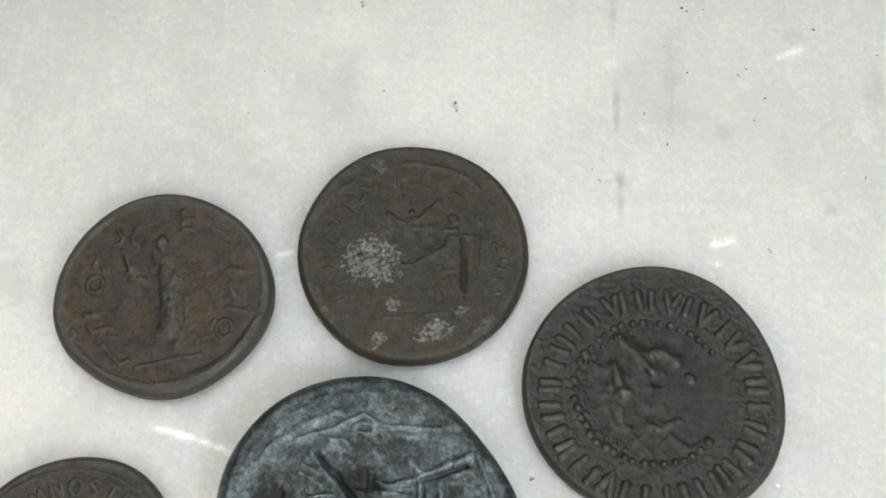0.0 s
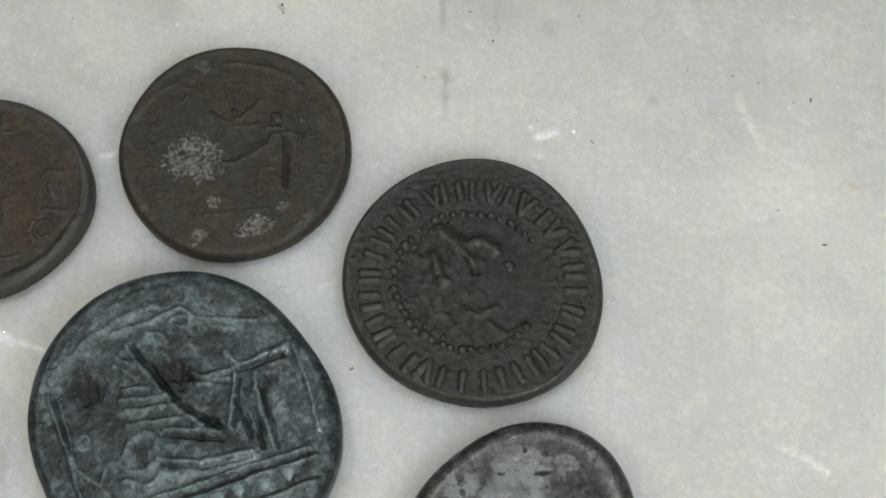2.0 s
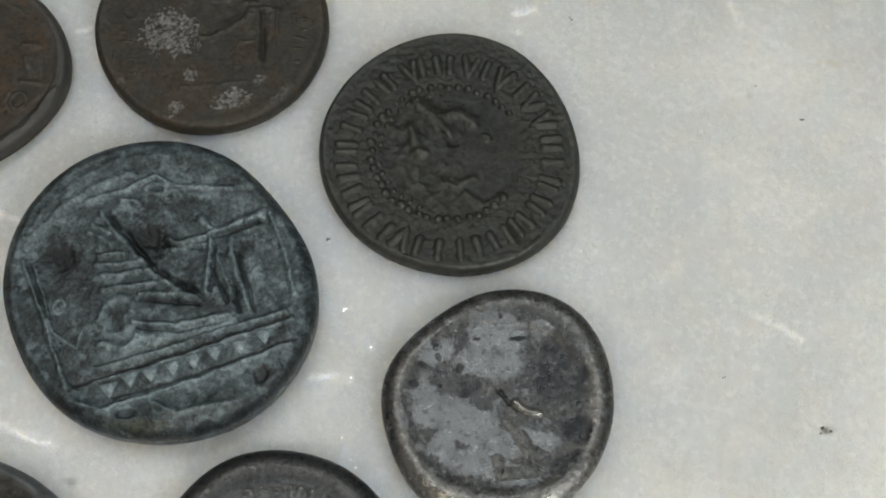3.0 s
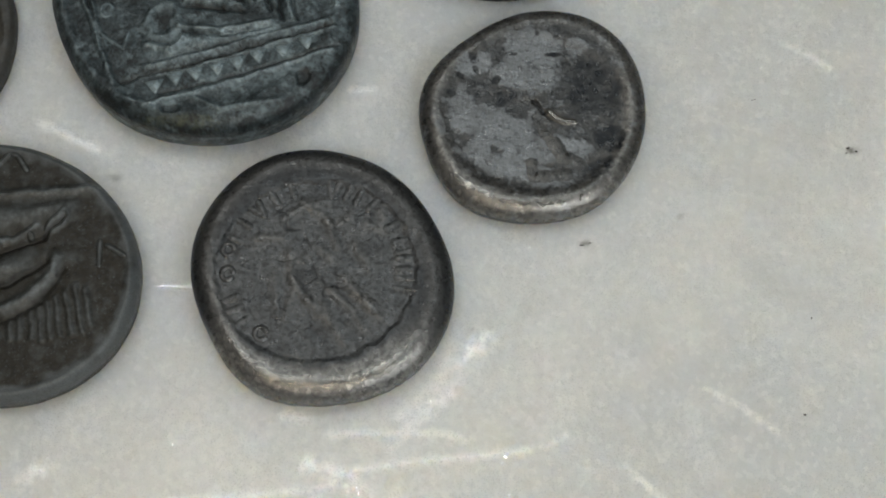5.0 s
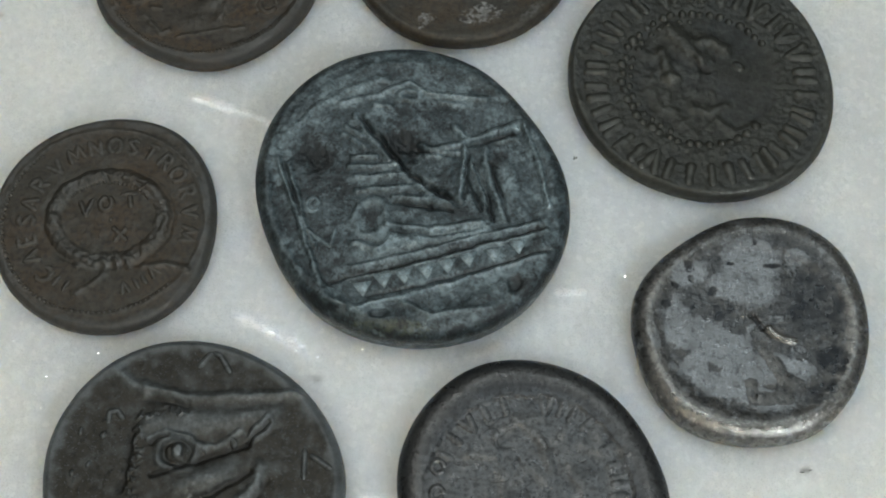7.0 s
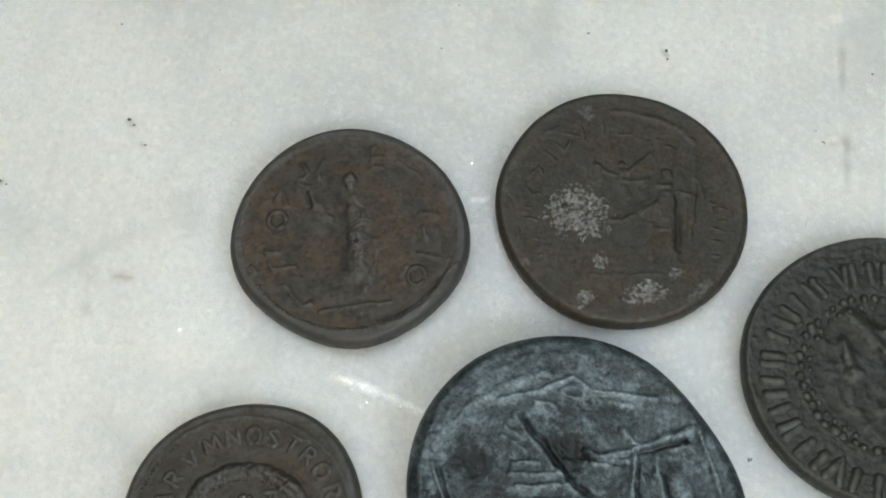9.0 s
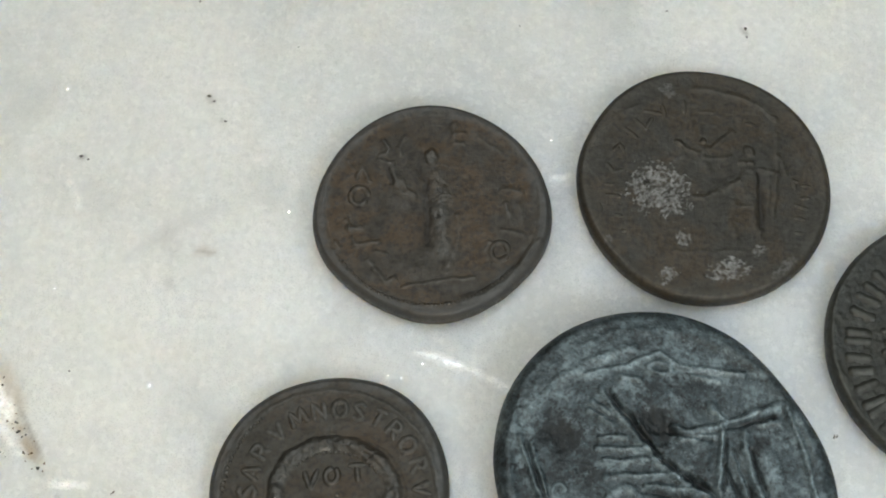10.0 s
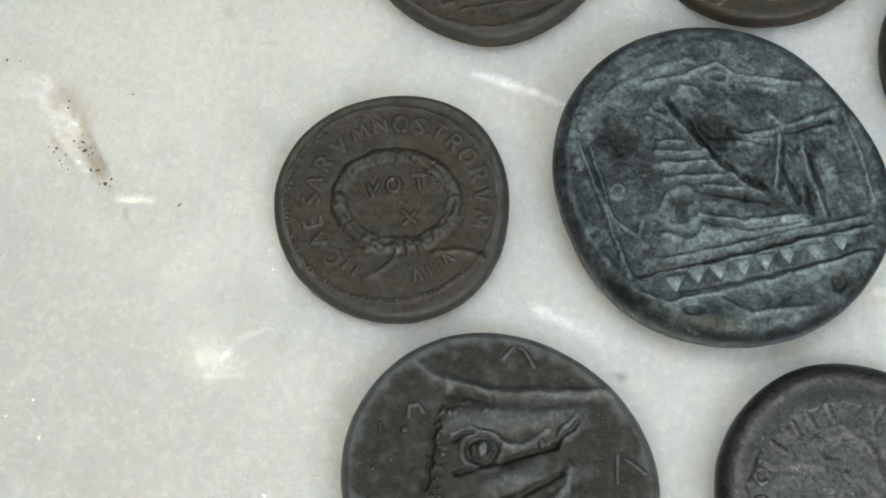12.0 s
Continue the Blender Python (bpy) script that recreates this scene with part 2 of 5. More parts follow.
class Relief:
    """The struck face of a coin while it is being cut: height, wear, crust patch and grime over its points; wear and
    grime also hold painted rim light and shade.
    """

    def __init__(self, x, y, edge):
        self.x, self.y, self.edge = x, y, edge
        self.h, self.wear_light, self.patch, self.grime_shade = (np.zeros_like(x) for _ in range(4))
        self.fat = 1.0

    def ridge(self, pts, wide, high, worn=0.8):
        k = np.exp(-((off_line(self.x, self.y, pts) / (wide * self.fat)) ** 2))
        self.h += high * k
        self.wear_light += worn * k if high > 0 else 0
        self.grime_shade += min(0.8, -5.0 * high) * k if high < 0 else 0

    def oval(self, a, b, half, high, worn=0.5, hard=0.5):
        k = 1 - step(in_oval(self.x, self.y, a, b, half), 1 - hard, 1)
        self.h += high * k
        self.wear_light += worn * k if high > 0 else 0
        self.grime_shade += 0.6 * k if high < 0 else 0

    def hoop(self, centre, rx, ry, wide, high, worn=0.7):
        d = (np.hypot((self.x - centre[0]) / rx, (self.y - centre[1]) / ry) - 1) * min(rx, ry)
        k = np.exp(-((d / wide) ** 2))
        self.h += high * k
        self.wear_light += worn * k if high > 0 else 0

    def edge_skin(self, amount, wide):
        """A greyer skin that the rim has kept."""
        k = amount * (1 - step(self.edge + 0.5 * waves(self.x, self.y, 1.6, 35), 0.3 * wide, wide))
        self.patch = np.maximum(self.patch, k)

    def dirt(self, a, b, half, amount=0.8, soft=0.6):
        q = in_oval(self.x, self.y, a, b, half) + 0.35 * waves(self.x, self.y, 0.9, 31) + 0.2 * waves(self.x, self.y, 0.3, 32)
        self.grime_shade += amount * (1 - step(q, 0.2, 1.25))

    def crust(self, a, b, half, amount=1.0, ragged=0.5, high=0.03, seed=3):
        """Flaky deposit inside an oval, broken up into grains."""
        k = 1 - step(in_oval(self.x, self.y, a, b, half), 0.45, 1.05)
        grains = waves(self.x, self.y, 0.36, seed)
        flakes = step(k + ragged * grains + 0.4 * waves(self.x, self.y, 1.0, seed + 1), 0.5, 0.95) * (k > 0)
        flakes = flakes * amount * np.clip(0.5 + 0.35 * waves(self.x, self.y, 0.3, seed + 2) + 0.3 * waves(self.x, self.y, 0.9, seed + 3), 0.05, 1)
        self.patch = np.maximum(self.patch, flakes)
        self.h += high * flakes

    def blotch(self, ovals, holes, ragged, seed):
        """One connected skin made of many ovals, with bare holes in it and a torn edge."""
        raw = np.zeros_like(self.x)
        for a, b, half, amount in ovals:
            raw = np.maximum(raw, amount * (1 - step(in_oval(self.x, self.y, a, b, half), 0.55, 1.1)))
        bare = np.zeros_like(self.x)
        for a, b, half, amount in holes:
            bare = np.maximum(bare, amount * (1 - step(in_oval(self.x, self.y, a, b, half), 0.6, 1.1)))
        torn = ragged * (waves(self.x, self.y, 1.3, seed) + 0.7 * waves(self.x, self.y, 0.5, seed + 1) + 0.4 * waves(self.x, self.y, 0.2, seed + 2))
        skin = step(raw - 0.9 * bare + torn, 0.08, 0.26)
        skin = skin * (1 - 0.55 * step(waves(self.x, self.y, 0.7, seed + 6) + 0.4 * waves(self.x, self.y, 0.25, seed + 7), 0.5, 0.9))
        tone = np.clip(0.45 + 0.5 * raw + 0.3 * waves(self.x, self.y, 2.2, seed + 4), 0.2, 1)
        self.patch = np.maximum(self.patch, skin * tone)
        self.grime_shade = np.maximum(self.grime_shade, step(bare + 1.2 * torn, 0.4, 0.75) * np.clip(bare * 0.85 + 0.25 * waves(self.x, self.y, 0.9, seed + 5), 0, 1))
        self.h += 0.02 * skin


def part(name, me, parent, label=""):
    ob = new(name, me)
    ob.parent = parent
    if label:
        ob["label"] = label
    return ob


def coin(name, label, place, radius, thick, lobes, material, cut, bevel=0.7, rim=(0.5, 0.06, 0.35), lift=1.0, seed=1, rings=150, spokes=540, bow=0.5, dish=0.0, rim_wear=0.45, worn=0.0):
    """A struck coin: an Empty on the slab with its flan below it. lobes: (waves round the edge, millimetres, degrees).
    rim: distance from the edge, height and width of the raised rim. cut(relief) strikes the design. Returns it and its surface height."""
    th = np.linspace(0, 2 * np.pi, spokes, endpoint=False)
    edge = np.full(spokes, radius)
    for k, size, deg in lobes:
        edge = edge + size * np.cos(k * th - radians(deg))
    edge = edge + 0.03 * waves(np.cos(th) * radius, np.sin(th) * radius, 5.0, seed + 50)
    s = np.linspace(0, 1, rings + 1)[1:]
    s = np.append(1 - (1 - s[:-1]) ** 1.08, 1.0)
    rr = s[:, None] * edge[None, :]
    x, y = rr * np.cos(th), rr * np.sin(th)
    x, y = np.append(x.ravel(), 0.0), np.append(y.ravel(), 0.0)
    gap = np.append((edge[None, :] - rr).ravel(), radius)
    # The struck lines wander a little and are worn unevenly.
    r = Relief(x + 0.08 * waves(x, y, 1.5, seed + 20) + 0.03 * waves(x, y, 0.45, seed + 21), y + 0.08 * waves(x, y, 1.5, seed + 22) + 0.03 * waves(x, y, 0.45, seed + 23), gap)
    cut(r)
    r.h *= np.clip(1 + worn * (0.35 * waves(x, y, 2.0, seed + 24) + 0.2 * waves(x, y, 0.5, seed + 25) - 0.1), 0.35, 1.35)
    r.wear_light *= np.clip(0.95 + 0.3 * waves(x, y, 1.6, seed + 24) + 0.15 * waves(x, y, 0.3, seed + 26), 0.3, 1.3)
    fade = step(gap, 0.05, 0.5)
    r.h *= fade * lift
    rim_k = np.exp(-(((gap - rim[0]) / rim[2]) ** 2))
    r.h += rim[1] * rim_k * (1 + 0.5 * waves(x, y, 2.5, seed + 3))
    r.wear_light += rim_wear * rim_k
    r.h += 0.009 * waves(x, y, 1.3, seed) + 0.005 * waves(x, y, 0.35, seed + 1) + 0.05 * waves(x, y, 6.0, seed + 2)
    r.h -= dish * step(gap, rim[0] + rim[2], rim[0] + rim[2] + 1.2)
    t = np.clip(1 - gap / bevel, 0, 1)
    belt = thick * (1 - bow)
    z = belt + (thick - belt) * np.sqrt(np.clip(1 - t * t, 0, 1)) + r.h * np.clip(1 - t, 0, 1) ** 0.4
    top = np.c_[x, y, z]
    side = []
    for u in np.linspace(0, 1, 9)[1:]:
        inset = min(bevel * 0.45, 0.4) * (1 - math.sqrt(1 - u * u))
        wob = 0.03 * waves(np.cos(th) * radius * 3, np.sin(th) * radius * 3 + 9 * u, 2.0, seed + 9)
        e = edge - inset + wob * math.sin(math.pi * u)
        side.append(np.c_[e * np.cos(th), e * np.sin(th), np.full(spokes, belt * (1 - u))])
    verts = np.concatenate([top, *side])
    a = np.arange(spokes)
    b = (a + 1) % spokes
    loops = [k * spokes + a for k in range(rings)] + [rings * spokes + 1 + k * spokes + a for k in range(len(side))]
    quads = np.concatenate([np.c_[p[a], q[a], q[b], p[b]] for p, q in zip(loops, loops[1:])])
    tris = np.c_[np.full(spokes, rings * spokes), loops[0][a], loops[0][b]]
    pad = np.zeros(len(verts) - len(x))
    attrs = [(k, np.clip(np.r_[v, pad], 0, 1)) for k, v in (("wear_light", r.wear_light), ("patch", r.patch), ("grime_shade", r.grime_shade))]
    thing = tagged(new(name), label, "coin", "ancient coins on the slab")
    thing.location = (place[0] / 1000, place[1] / 1000, 0)
    part("flan", mesh_of("flan", verts / 1000, quads, tris, material, attrs), thing)

    def height(px, py):
        return float(z[np.argmin((x - px) ** 2 + (y - py) ** 2)])

    return thing, height


def stroke(name, thing, height, material, lines, wide, high, label="", wear_light=0.8):
    """A raised stroke or letter of one or more bent lines, soft at the foot, as one part of a coin."""
    verts, quads, tris, worn = [], [], [], []
    prof = [(-1.0, -0.35), (-0.66, 0.2), (-0.34, 0.78), (0.0, 0.95), (0.34, 0.78), (0.66, 0.2), (1.0, -0.35)]
    for pts in lines:
        path = []
        for (ax, ay), (bx, by) in zip(pts, pts[1:]):
            n = max(2, int(math.hypot(bx - ax, by - ay) / 0.22))
            path += [(ax + (bx - ax) * k / n, ay + (by - ay) * k / n) for k in range(n)]
        path.append(pts[-1])
        first = len(verts)
        for k, (px, py) in enumerate(path):
            qx, qy = path[min(k + 1, len(path) - 1)]
            ox, oy = path[max(k - 1, 0)]
            d = math.hypot(qx - ox, qy - oy) + 1e-9
            nx, ny = -(qy - oy) / d, (qx - ox) / d
            end = 0.55 if k in (0, len(path) - 1) else 1.0
            base = height(px, py)
            for u, v in prof:
                verts.append((px + nx * u * wide * end, py + ny * u * wide * end, base + v * high * (0.2 if end < 1 and v > 0 else 1.0)))
                worn.append(wear_light * max(v, 0))
            if k:
                p, q = first + (k - 1) * 7, first + k * 7
                quads += [(p + j, q + j, q + j + 1, p + j + 1) for j in range(6)]
    zeros = [0.0] * len(verts)
    me = mesh_of(name, np.array(verts) / 1000, [f[::-1] for f in quads], tris, material, (("wear_light", worn), ("patch", zeros), ("grime_shade", zeros)))
    return part(name, me, thing, label)


def bead_mesh(material, size, high):
    verts, tris, quads, worn = [(0, 0, high)], [], [], [0.9]
    for ring, (u, v) in enumerate(((0.35, 0.88), (0.65, 0.5), (0.88, 0.08), (1.1, -0.5))):
        for k in range(10):
            verts.append((u * size * math.cos(k * math.pi / 5), u * size * math.sin(k * math.pi / 5), v * high))
            worn.append(max(0, v) * 0.9)
    for k in range(10):
        j = (k + 1) % 10
        tris.append((0, 1 + k, 1 + j))
        quads += [(1 + 10 * g + k, 11 + 10 * g + k, 11 + 10 * g + j, 1 + 10 * g + j) for g in range(3)]
    return mesh_of("bead", np.array(verts) / 1000, quads, tris, material, (("wear_light", worn), ("patch", [0.0] * len(verts)), ("grime_shade", [0.0] * len(verts))))


def wedge(name, thing, height, material, corners, high):
    """A raised triangular tooth with sloping sides."""
    cx, cy = sum(p[0] for p in corners) / 3, sum(p[1] for p in corners) / 3
    base = height(cx, cy)
    verts = [(px, py, base - 0.06) for px, py in corners] + [(cx + (px - cx) * 0.8, cy + (py - cy) * 0.8, base + high) for px, py in corners] + [(cx, cy, base + high * 1.15)]
    quads = [(k, (k + 1) % 3, 3 + (k + 1) % 3, 3 + k) for k in range(3)]
    tris = [(3 + k, 3 + (k + 1) % 3, 6) for k in range(3)]
    me = mesh_of(name, np.array(verts) / 1000, quads, tris, material, (("wear_light", [0.1] * 3 + [1.0] * 4), ("patch", [0.0] * 7), ("grime_shade", [0.0] * 7)))
    return part(name, me, thing)


def bead_row(thing, height, me, spots, rng):
    for px, py in spots:
        ob = part("bead", me, thing)
        ob.location = (px / 1000, py / 1000, height(px, py) / 1000)
        k = rng.uniform(0.8, 1.15)
        ob.scale = (k * rng.uniform(0.85, 1.15), k, rng.uniform(0.7, 1.15))
        ob.rotation_euler = (0, 0, rng.uniform(0, 3))


def arc(centre, rx, ry, start, stop, count):
    return [(centre[0] + rx * math.cos(radians(start + (stop - start) * k / max(count - 1, 1))),
             centre[1] + ry * math.sin(radians(start + (stop - start) * k / max(count - 1, 1)))) for k in range(count)]


def legend_bars(thing, height, material, centre, inner, outer, degrees_list, wide, high, rng, shape="mixed", label="", wear_light=0.8):
    """Worn lettering that can no longer be read, as plain bars standing on a circle."""
    for deg in degrees_list:
        a = radians(deg)
        kind = rng.choice(["one", "two", "one", "two", "wedge"]) if shape == "mixed" else rng.choice(["two", "wedge", "hook", "cross"]) if shape == "wide" else shape
        ux, uy, vx, vy = math.cos(a), math.sin(a), -math.sin(a), math.cos(a)

        def at(r, s):
            return (centre[0] + r * ux + s * vx, centre[1] + r * uy + s * vy)

        w = (outer - inner) * 0.32
        lines = {"one": [[at(inner, 0), at(outer, rng.uniform(-w, w) * 0.4)]],
                 "two": [[at(inner, -w), at(outer, -w)], [at(inner, w), at(outer, w)]],
                 "wedge": [[at(outer, -w), at(inner, 0), at(outer, w)]],
                 "cross": [[at(inner, 0), at(outer, 0)], [at(outer, -w), at(outer, w)]],
                 "hook": [[at(inner, -w), at(outer, -w), at(outer, w)]]}[kind]
        stroke("letter", thing, height, material, lines, wide, high * rng.uniform(0.7, 1.1), label, wear_light)


GLYPHS = {"C": [[(0.7, 0.85), (0.4, 1.0), (0.1, 0.8), (0.0, 0.5), (0.1, 0.2), (0.4, 0.0), (0.7, 0.15)]],
          "A": [[(0.0, 0.0), (0.35, 1.0), (0.7, 0.0)], [(0.15, 0.38), (0.55, 0.38)]],
          "E": [[(0.6, 1.0), (0.1, 1.0), (0.1, 0.0), (0.6, 0.0)], [(0.1, 0.5), (0.5, 0.5)]],
          "S": [[(0.65, 0.85), (0.35, 1.0), (0.05, 0.78), (0.35, 0.52), (0.65, 0.25), (0.35, 0.0), (0.05, 0.15)]],
          "R": [[(0.1, 0.0), (0.1, 1.0), (0.5, 0.95), (0.62, 0.75), (0.5, 0.52), (0.1, 0.48)], [(0.35, 0.48), (0.7, 0.0)]],
          "V": [[(0.0, 1.0), (0.35, 0.0), (0.7, 1.0)]],
          "M": [[(-0.05, 0.0), (0.08, 1.0), (0.38, 0.25), (0.68, 1.0), (0.8, 0.0)]],
          "N": [[(0.05, 0.0), (0.05, 1.0), (0.65, 0.0), (0.65, 1.0)]],
          "O": [[(0.35, 0.0), (0.62, 0.15), (0.72, 0.5), (0.62, 0.85), (0.35, 1.0), (0.08, 0.85), (-0.02, 0.5), (0.08, 0.15), (0.35, 0.0)]],
          "T": [[(0.0, 1.0), (0.7, 1.0)], [(0.35, 1.0), (0.35, 0.0)]]}


def legend(thing, height, material, centre, inner, outer, words, degrees_list, wide, high, rng):
    """Readable capitals struck round a circle, their feet towards its middle."""
    for sign, deg in zip(words, degrees_list):
        a, tall = radians(deg), outer - inner
        up, along = (math.cos(a), math.sin(a)), (math.sin(a), -math.cos(a))

        def at(u, v):
            r, q = inner + v * tall, (u - 0.35) * tall * 1.08
            return (centre[0] + r * up[0] + q * along[0], centre[1] + r * up[1] + q * along[1])

        stroke("letter", thing, height, material, [[at(u, v) for u, v in line] for line in GLYPHS[sign]], wide, high * rng.uniform(0.7, 1.15), "raised letter " + sign, rng.uniform(0.55, 0.9))


# ---- the marble slab ----
def slab():
    """One polished slab with fine relief, scratches, chips and stains round the coins, running on plainly beyond."""
    def axis(lo, hi, fine, far):
        inner = np.arange(lo, hi + 0.01, fine)
        out = [lo - 4, lo - 12, lo - 40, lo - 90, -far]
        return np.r_[out[::-1], inner, hi + 4, hi + 12, hi + 40, hi + 90, far]

    gx, gy = axis(-62, 66, 0.26, 1300), axis(-52, 62, 0.26, 1300)
    x, y = (m.ravel() for m in np.meshgrid(gx, gy))
    z = 0.012 * waves(x, y, 9, 71) + 0.010 * waves(x, y, 2.2, 72) + 0.008 * waves(x, y, 0.9, 73)
    stain_shade, rust, chalk_glint = np.zeros_like(x), np.zeros_like(x), np.zeros_like(x)
    n1, n2 = waves(x, y, 0.8, 81), waves(x, y, 2.4, 82)

    def smear(a, b, half, amount, layer=0, ragged=1.0):
        k = 1 - step(in_oval(x, y, a, b, half), 0.2, 1.1)
        target = (stain_shade, rust, chalk_glint)[layer]
        target += (1.4 if layer == 2 else 1.0) * amount * k * step(ragged * (n1 * 0.6 + n2 * 0.5) + k, -0.1, 1.0)

    # pale whitens the scratch, which paints in part of its glint.
    def scratch(pts, wide, high, pale=0.3):
        d = off_line(x, y, pts)
        k = np.exp(-((d / (0.8 * wide)) ** 2)) * np.clip(0.75 + 0.5 * n1, 0.15, 1.4)
        z[:] += high * k
        chalk_glint[:] += 1.4 * pale * k

    smear((15.28, 67.72), (15.56, 56.88), 0.6, 0.26, 0, 0.35)
    smear((15.89, 55.21), (16.24, 45.78), 0.62, 0.3, 0, 0.35)
    smear((16.52, 45.48), (16.9, 36.32), 0.6, 0.26, 0, 0.35)
    smear((21.5, 62.34), (24.09, 63.03), 0.7, 0.45)
    smear((20.43, 54.78), (23.25, 53.6), 0.9, 0.1)
    smear((14.58, 42.25), (16.22, 42.22), 0.4, 0.25)
    smear((-0.49, 50.67), (0.42, 49.08), 0.45, 0.5)
    smear((-10.97, 61.99), (-10.17, 61.18), 0.4, 0.5)
    smear((51.38, -3.21), (53.12, -3.14), 0.6, 0.6)
    smear((51.63, -2.86), (52.53, -3.56), 0.4, 0.5)
    smear((29.18, -13.36), (30.55, -13.17), 0.4, 0.3)
    smear((-10.5, -9.86), (-9.05, -10.14), 0.4, 0.35)
    smear((46.64, 27.99), (47.8, 28.21), 0.5, 0.25)
    smear((29.04, -13.39), (30.43, -13.13), 0.35, 0.55)
    smear((37.19, -10.39), (38.22, -10.1), 0.3, 0.35)
    smear((-10.88, -9.9), (-9.34, -10.41), 0.4, 0.4)
    smear((20.61, -21.34), (21.31, -21.43), 0.4, 0.4)
    smear((-48.7, 36.97), (-47.1, 35.87), 0.55, 0.55)
    smear((-46.83, 34.73), (-45.62, 34.07), 0.4, 0.4)
    smear((-58.83, 28.88), (-57.73, 29.13), 0.4, 0.55)
    smear((-52.96, 37.87), (-52.01, 38.41), 0.4, 0.3)
    smear((-51.64, 46.85), (-51.07, 46.79), 0.4, 0.3)
    smear((-48.34, 18.85), (-46.37, 17.03), 0.7, 0.2)
    smear((-46.91, 21.17), (-42.93, 21.44), 1.0, 0.3, 1)
    smear((-49.9, 23.3), (-46.49, 19.68), 1.4, 0.16)
    smear((-46.86, 21.35), (-43.23, 21.24), 0.4, 0.4)
    smear((-52.67, -0.5), (-50.99, -3.27), 0.35, 0.35)
    smear((-60.79, 7.94), (-57.09, 3.54), 1.2, 0.9, 2)
    smear((-58.23, 5), (-53.94, 0.01), 0.8, 0.5, 1)
    smear((-60.57, 5.24), (-58.52, 2.29), 0.6, 0.4, 1)
    smear((-52.78, -0.71), (-50.14, -0.46), 0.4, 0.8, 2)
    smear((-43.5, -15.47), (-40.27, -11.26), 3.0, 0.2, 2)
    smear((52.97, 31.87), (56.62, 31.7), 0.6, 0.4, 1)
    smear((25.79, 36.69), (27.03, 35.99), 0.7, 0.9, 2)
    smear((25.46, 34.22), (26.37, 33.89), 0.5, 0.8, 2)
    smear((15.06, -34.53), (16.08, -36.21), 1.4, 0.7, 2)
    smear((17.45, -25.18), (24.03, -20.82), 2.0, 0.4, 2)
    scratch([(17.38, -30.19), (19.15, -30), (21.05, -30.44)], 0.30, 0.17, 1.12)
    scratch([(11.44, -33.71), (16.66, -32.52), (25.44, -30.98)], 0.32, 0.153, 0.98)
    scratch([(-1.51, -36.69), (5.46, -35.76), (11.11, -34.85)], 0.34, 0.153, 0.98)
    scratch([(33.42, -31.68), (35.2, -33.09), (37.18, -34.55)], 0.30, 0.17, 0.98)
    scratch([(39.78, -24.99), (42.68, -26.37), (45.31, -28.08)], 0.28, 0.136, 0.84)
    scratch([(25.44, -30.98), (27.19, -30.48), (28.71, -29.58)], 0.28, 0.136, 0.84)
    scratch([(6.51, -29.34), (8.35, -29.65)], 0.5, 0.136, 1.12)
    scratch([(9.21, -0.39), (11.17, -0.18)], 0.35, 0.17, 1.12)
    scratch([(-4.67, -19.34), (-2.11, -19.18)], 0.35, 0.136, 0.98)
    scratch([(15.49, -29.07), (19.68, -24.52), (22.26, -21.93)], 0.6, 0.085, 0.56)
    scratch([(14.59, -36.77), (14.63, -35.67), (15.47, -34.14), (16.52, -33.52)], 0.22, -0.14, 0.0)
    scratch([(8.73, -33.26), (11.46, -33.93), (13.34, -35.11)], 0.8, 0.119, 0.84)
    scratch([(-13.21, -35.97), (-10.72, -34.86)], 0.9, 0.05, 0.3)
    scratch([(-24.45, 14.97), (-20.98, 14.08), (-16.99, 12.59)], 0.30, 0.153, 1.12)
    scratch([(-15.59, 32.7), (-14.62, 32.89)], 0.3, 0.136, 0.98)
    scratch([(-25.06, 14.85), (-23.05, 14.35), (-21.11, 13.62)], 0.30, 0.153, 1.12)
    scratch([(-17.04, -5.37), (-14.68, -6.22), (-11.88, -7.23)], 0.5, 0.119, 0.84)
    scratch([(-57.94, 7.76), (-57.61, 4.55), (-54.62, 0.71)], 0.35, -0.12, 0.0)
    scratch([(-62.17, 8.31), (-59.7, 4.81), (-56.32, 1.53)], 0.5, 0.136, 0.7)
    scratch([(44.99, 41.1), (45.92, 38), (46.87, 35.57)], 0.4, 0.085, 0.56)
    scratch([(46.86, 6.7), (48.74, 5.76), (50.58, 4.58)], 0.35, 0.119, 0.7)
    scratch([(32.28, 57.41), (34.56, 58.54)], 0.4, 0.119, 0.84)
    scratch([(25.67, 36.25), (27.26, 36.64)], 0.5, 0.136, 1.12)
    scratch([(-10.42, 48.16), (-8.04, 47.19)], 0.15, -0.05, 0.0)
    scratch([(-58.66, 26.46), (-57.21, 24.14)], 0.4, 0.085, 0.56)
    smear((20.91, 63.71), (21.64, 43.89), 0.9, 0.14, 0, 0.5)
    smear((32.33, 59.45), (35.19, 60.41), 1.3, 0.16, 0, 0.6)
    smear((25.19, 48.83), (27.93, 47.7), 1.6, 0.16, 0, 0.6)
    smear((35.57, 40.41), (37.66, 39.93), 1.0, 0.2)
    smear((41.25, 57.88), (41.93, 50.07), 2.0, 0.18, 0, 0.6)
    smear((15.64, 43.55), (17.6, 41.19), 0.7, 0.2)
    smear((31.56, 62.85), (33.26, 62.52), 0.8, 0.25, 1)
    smear((25.94, 36.26), (27.11, 36.69), 0.7, 1.0, 2)
    smear((33.13, 57.79), (34.85, 58.76), 0.5, 0.9, 2)
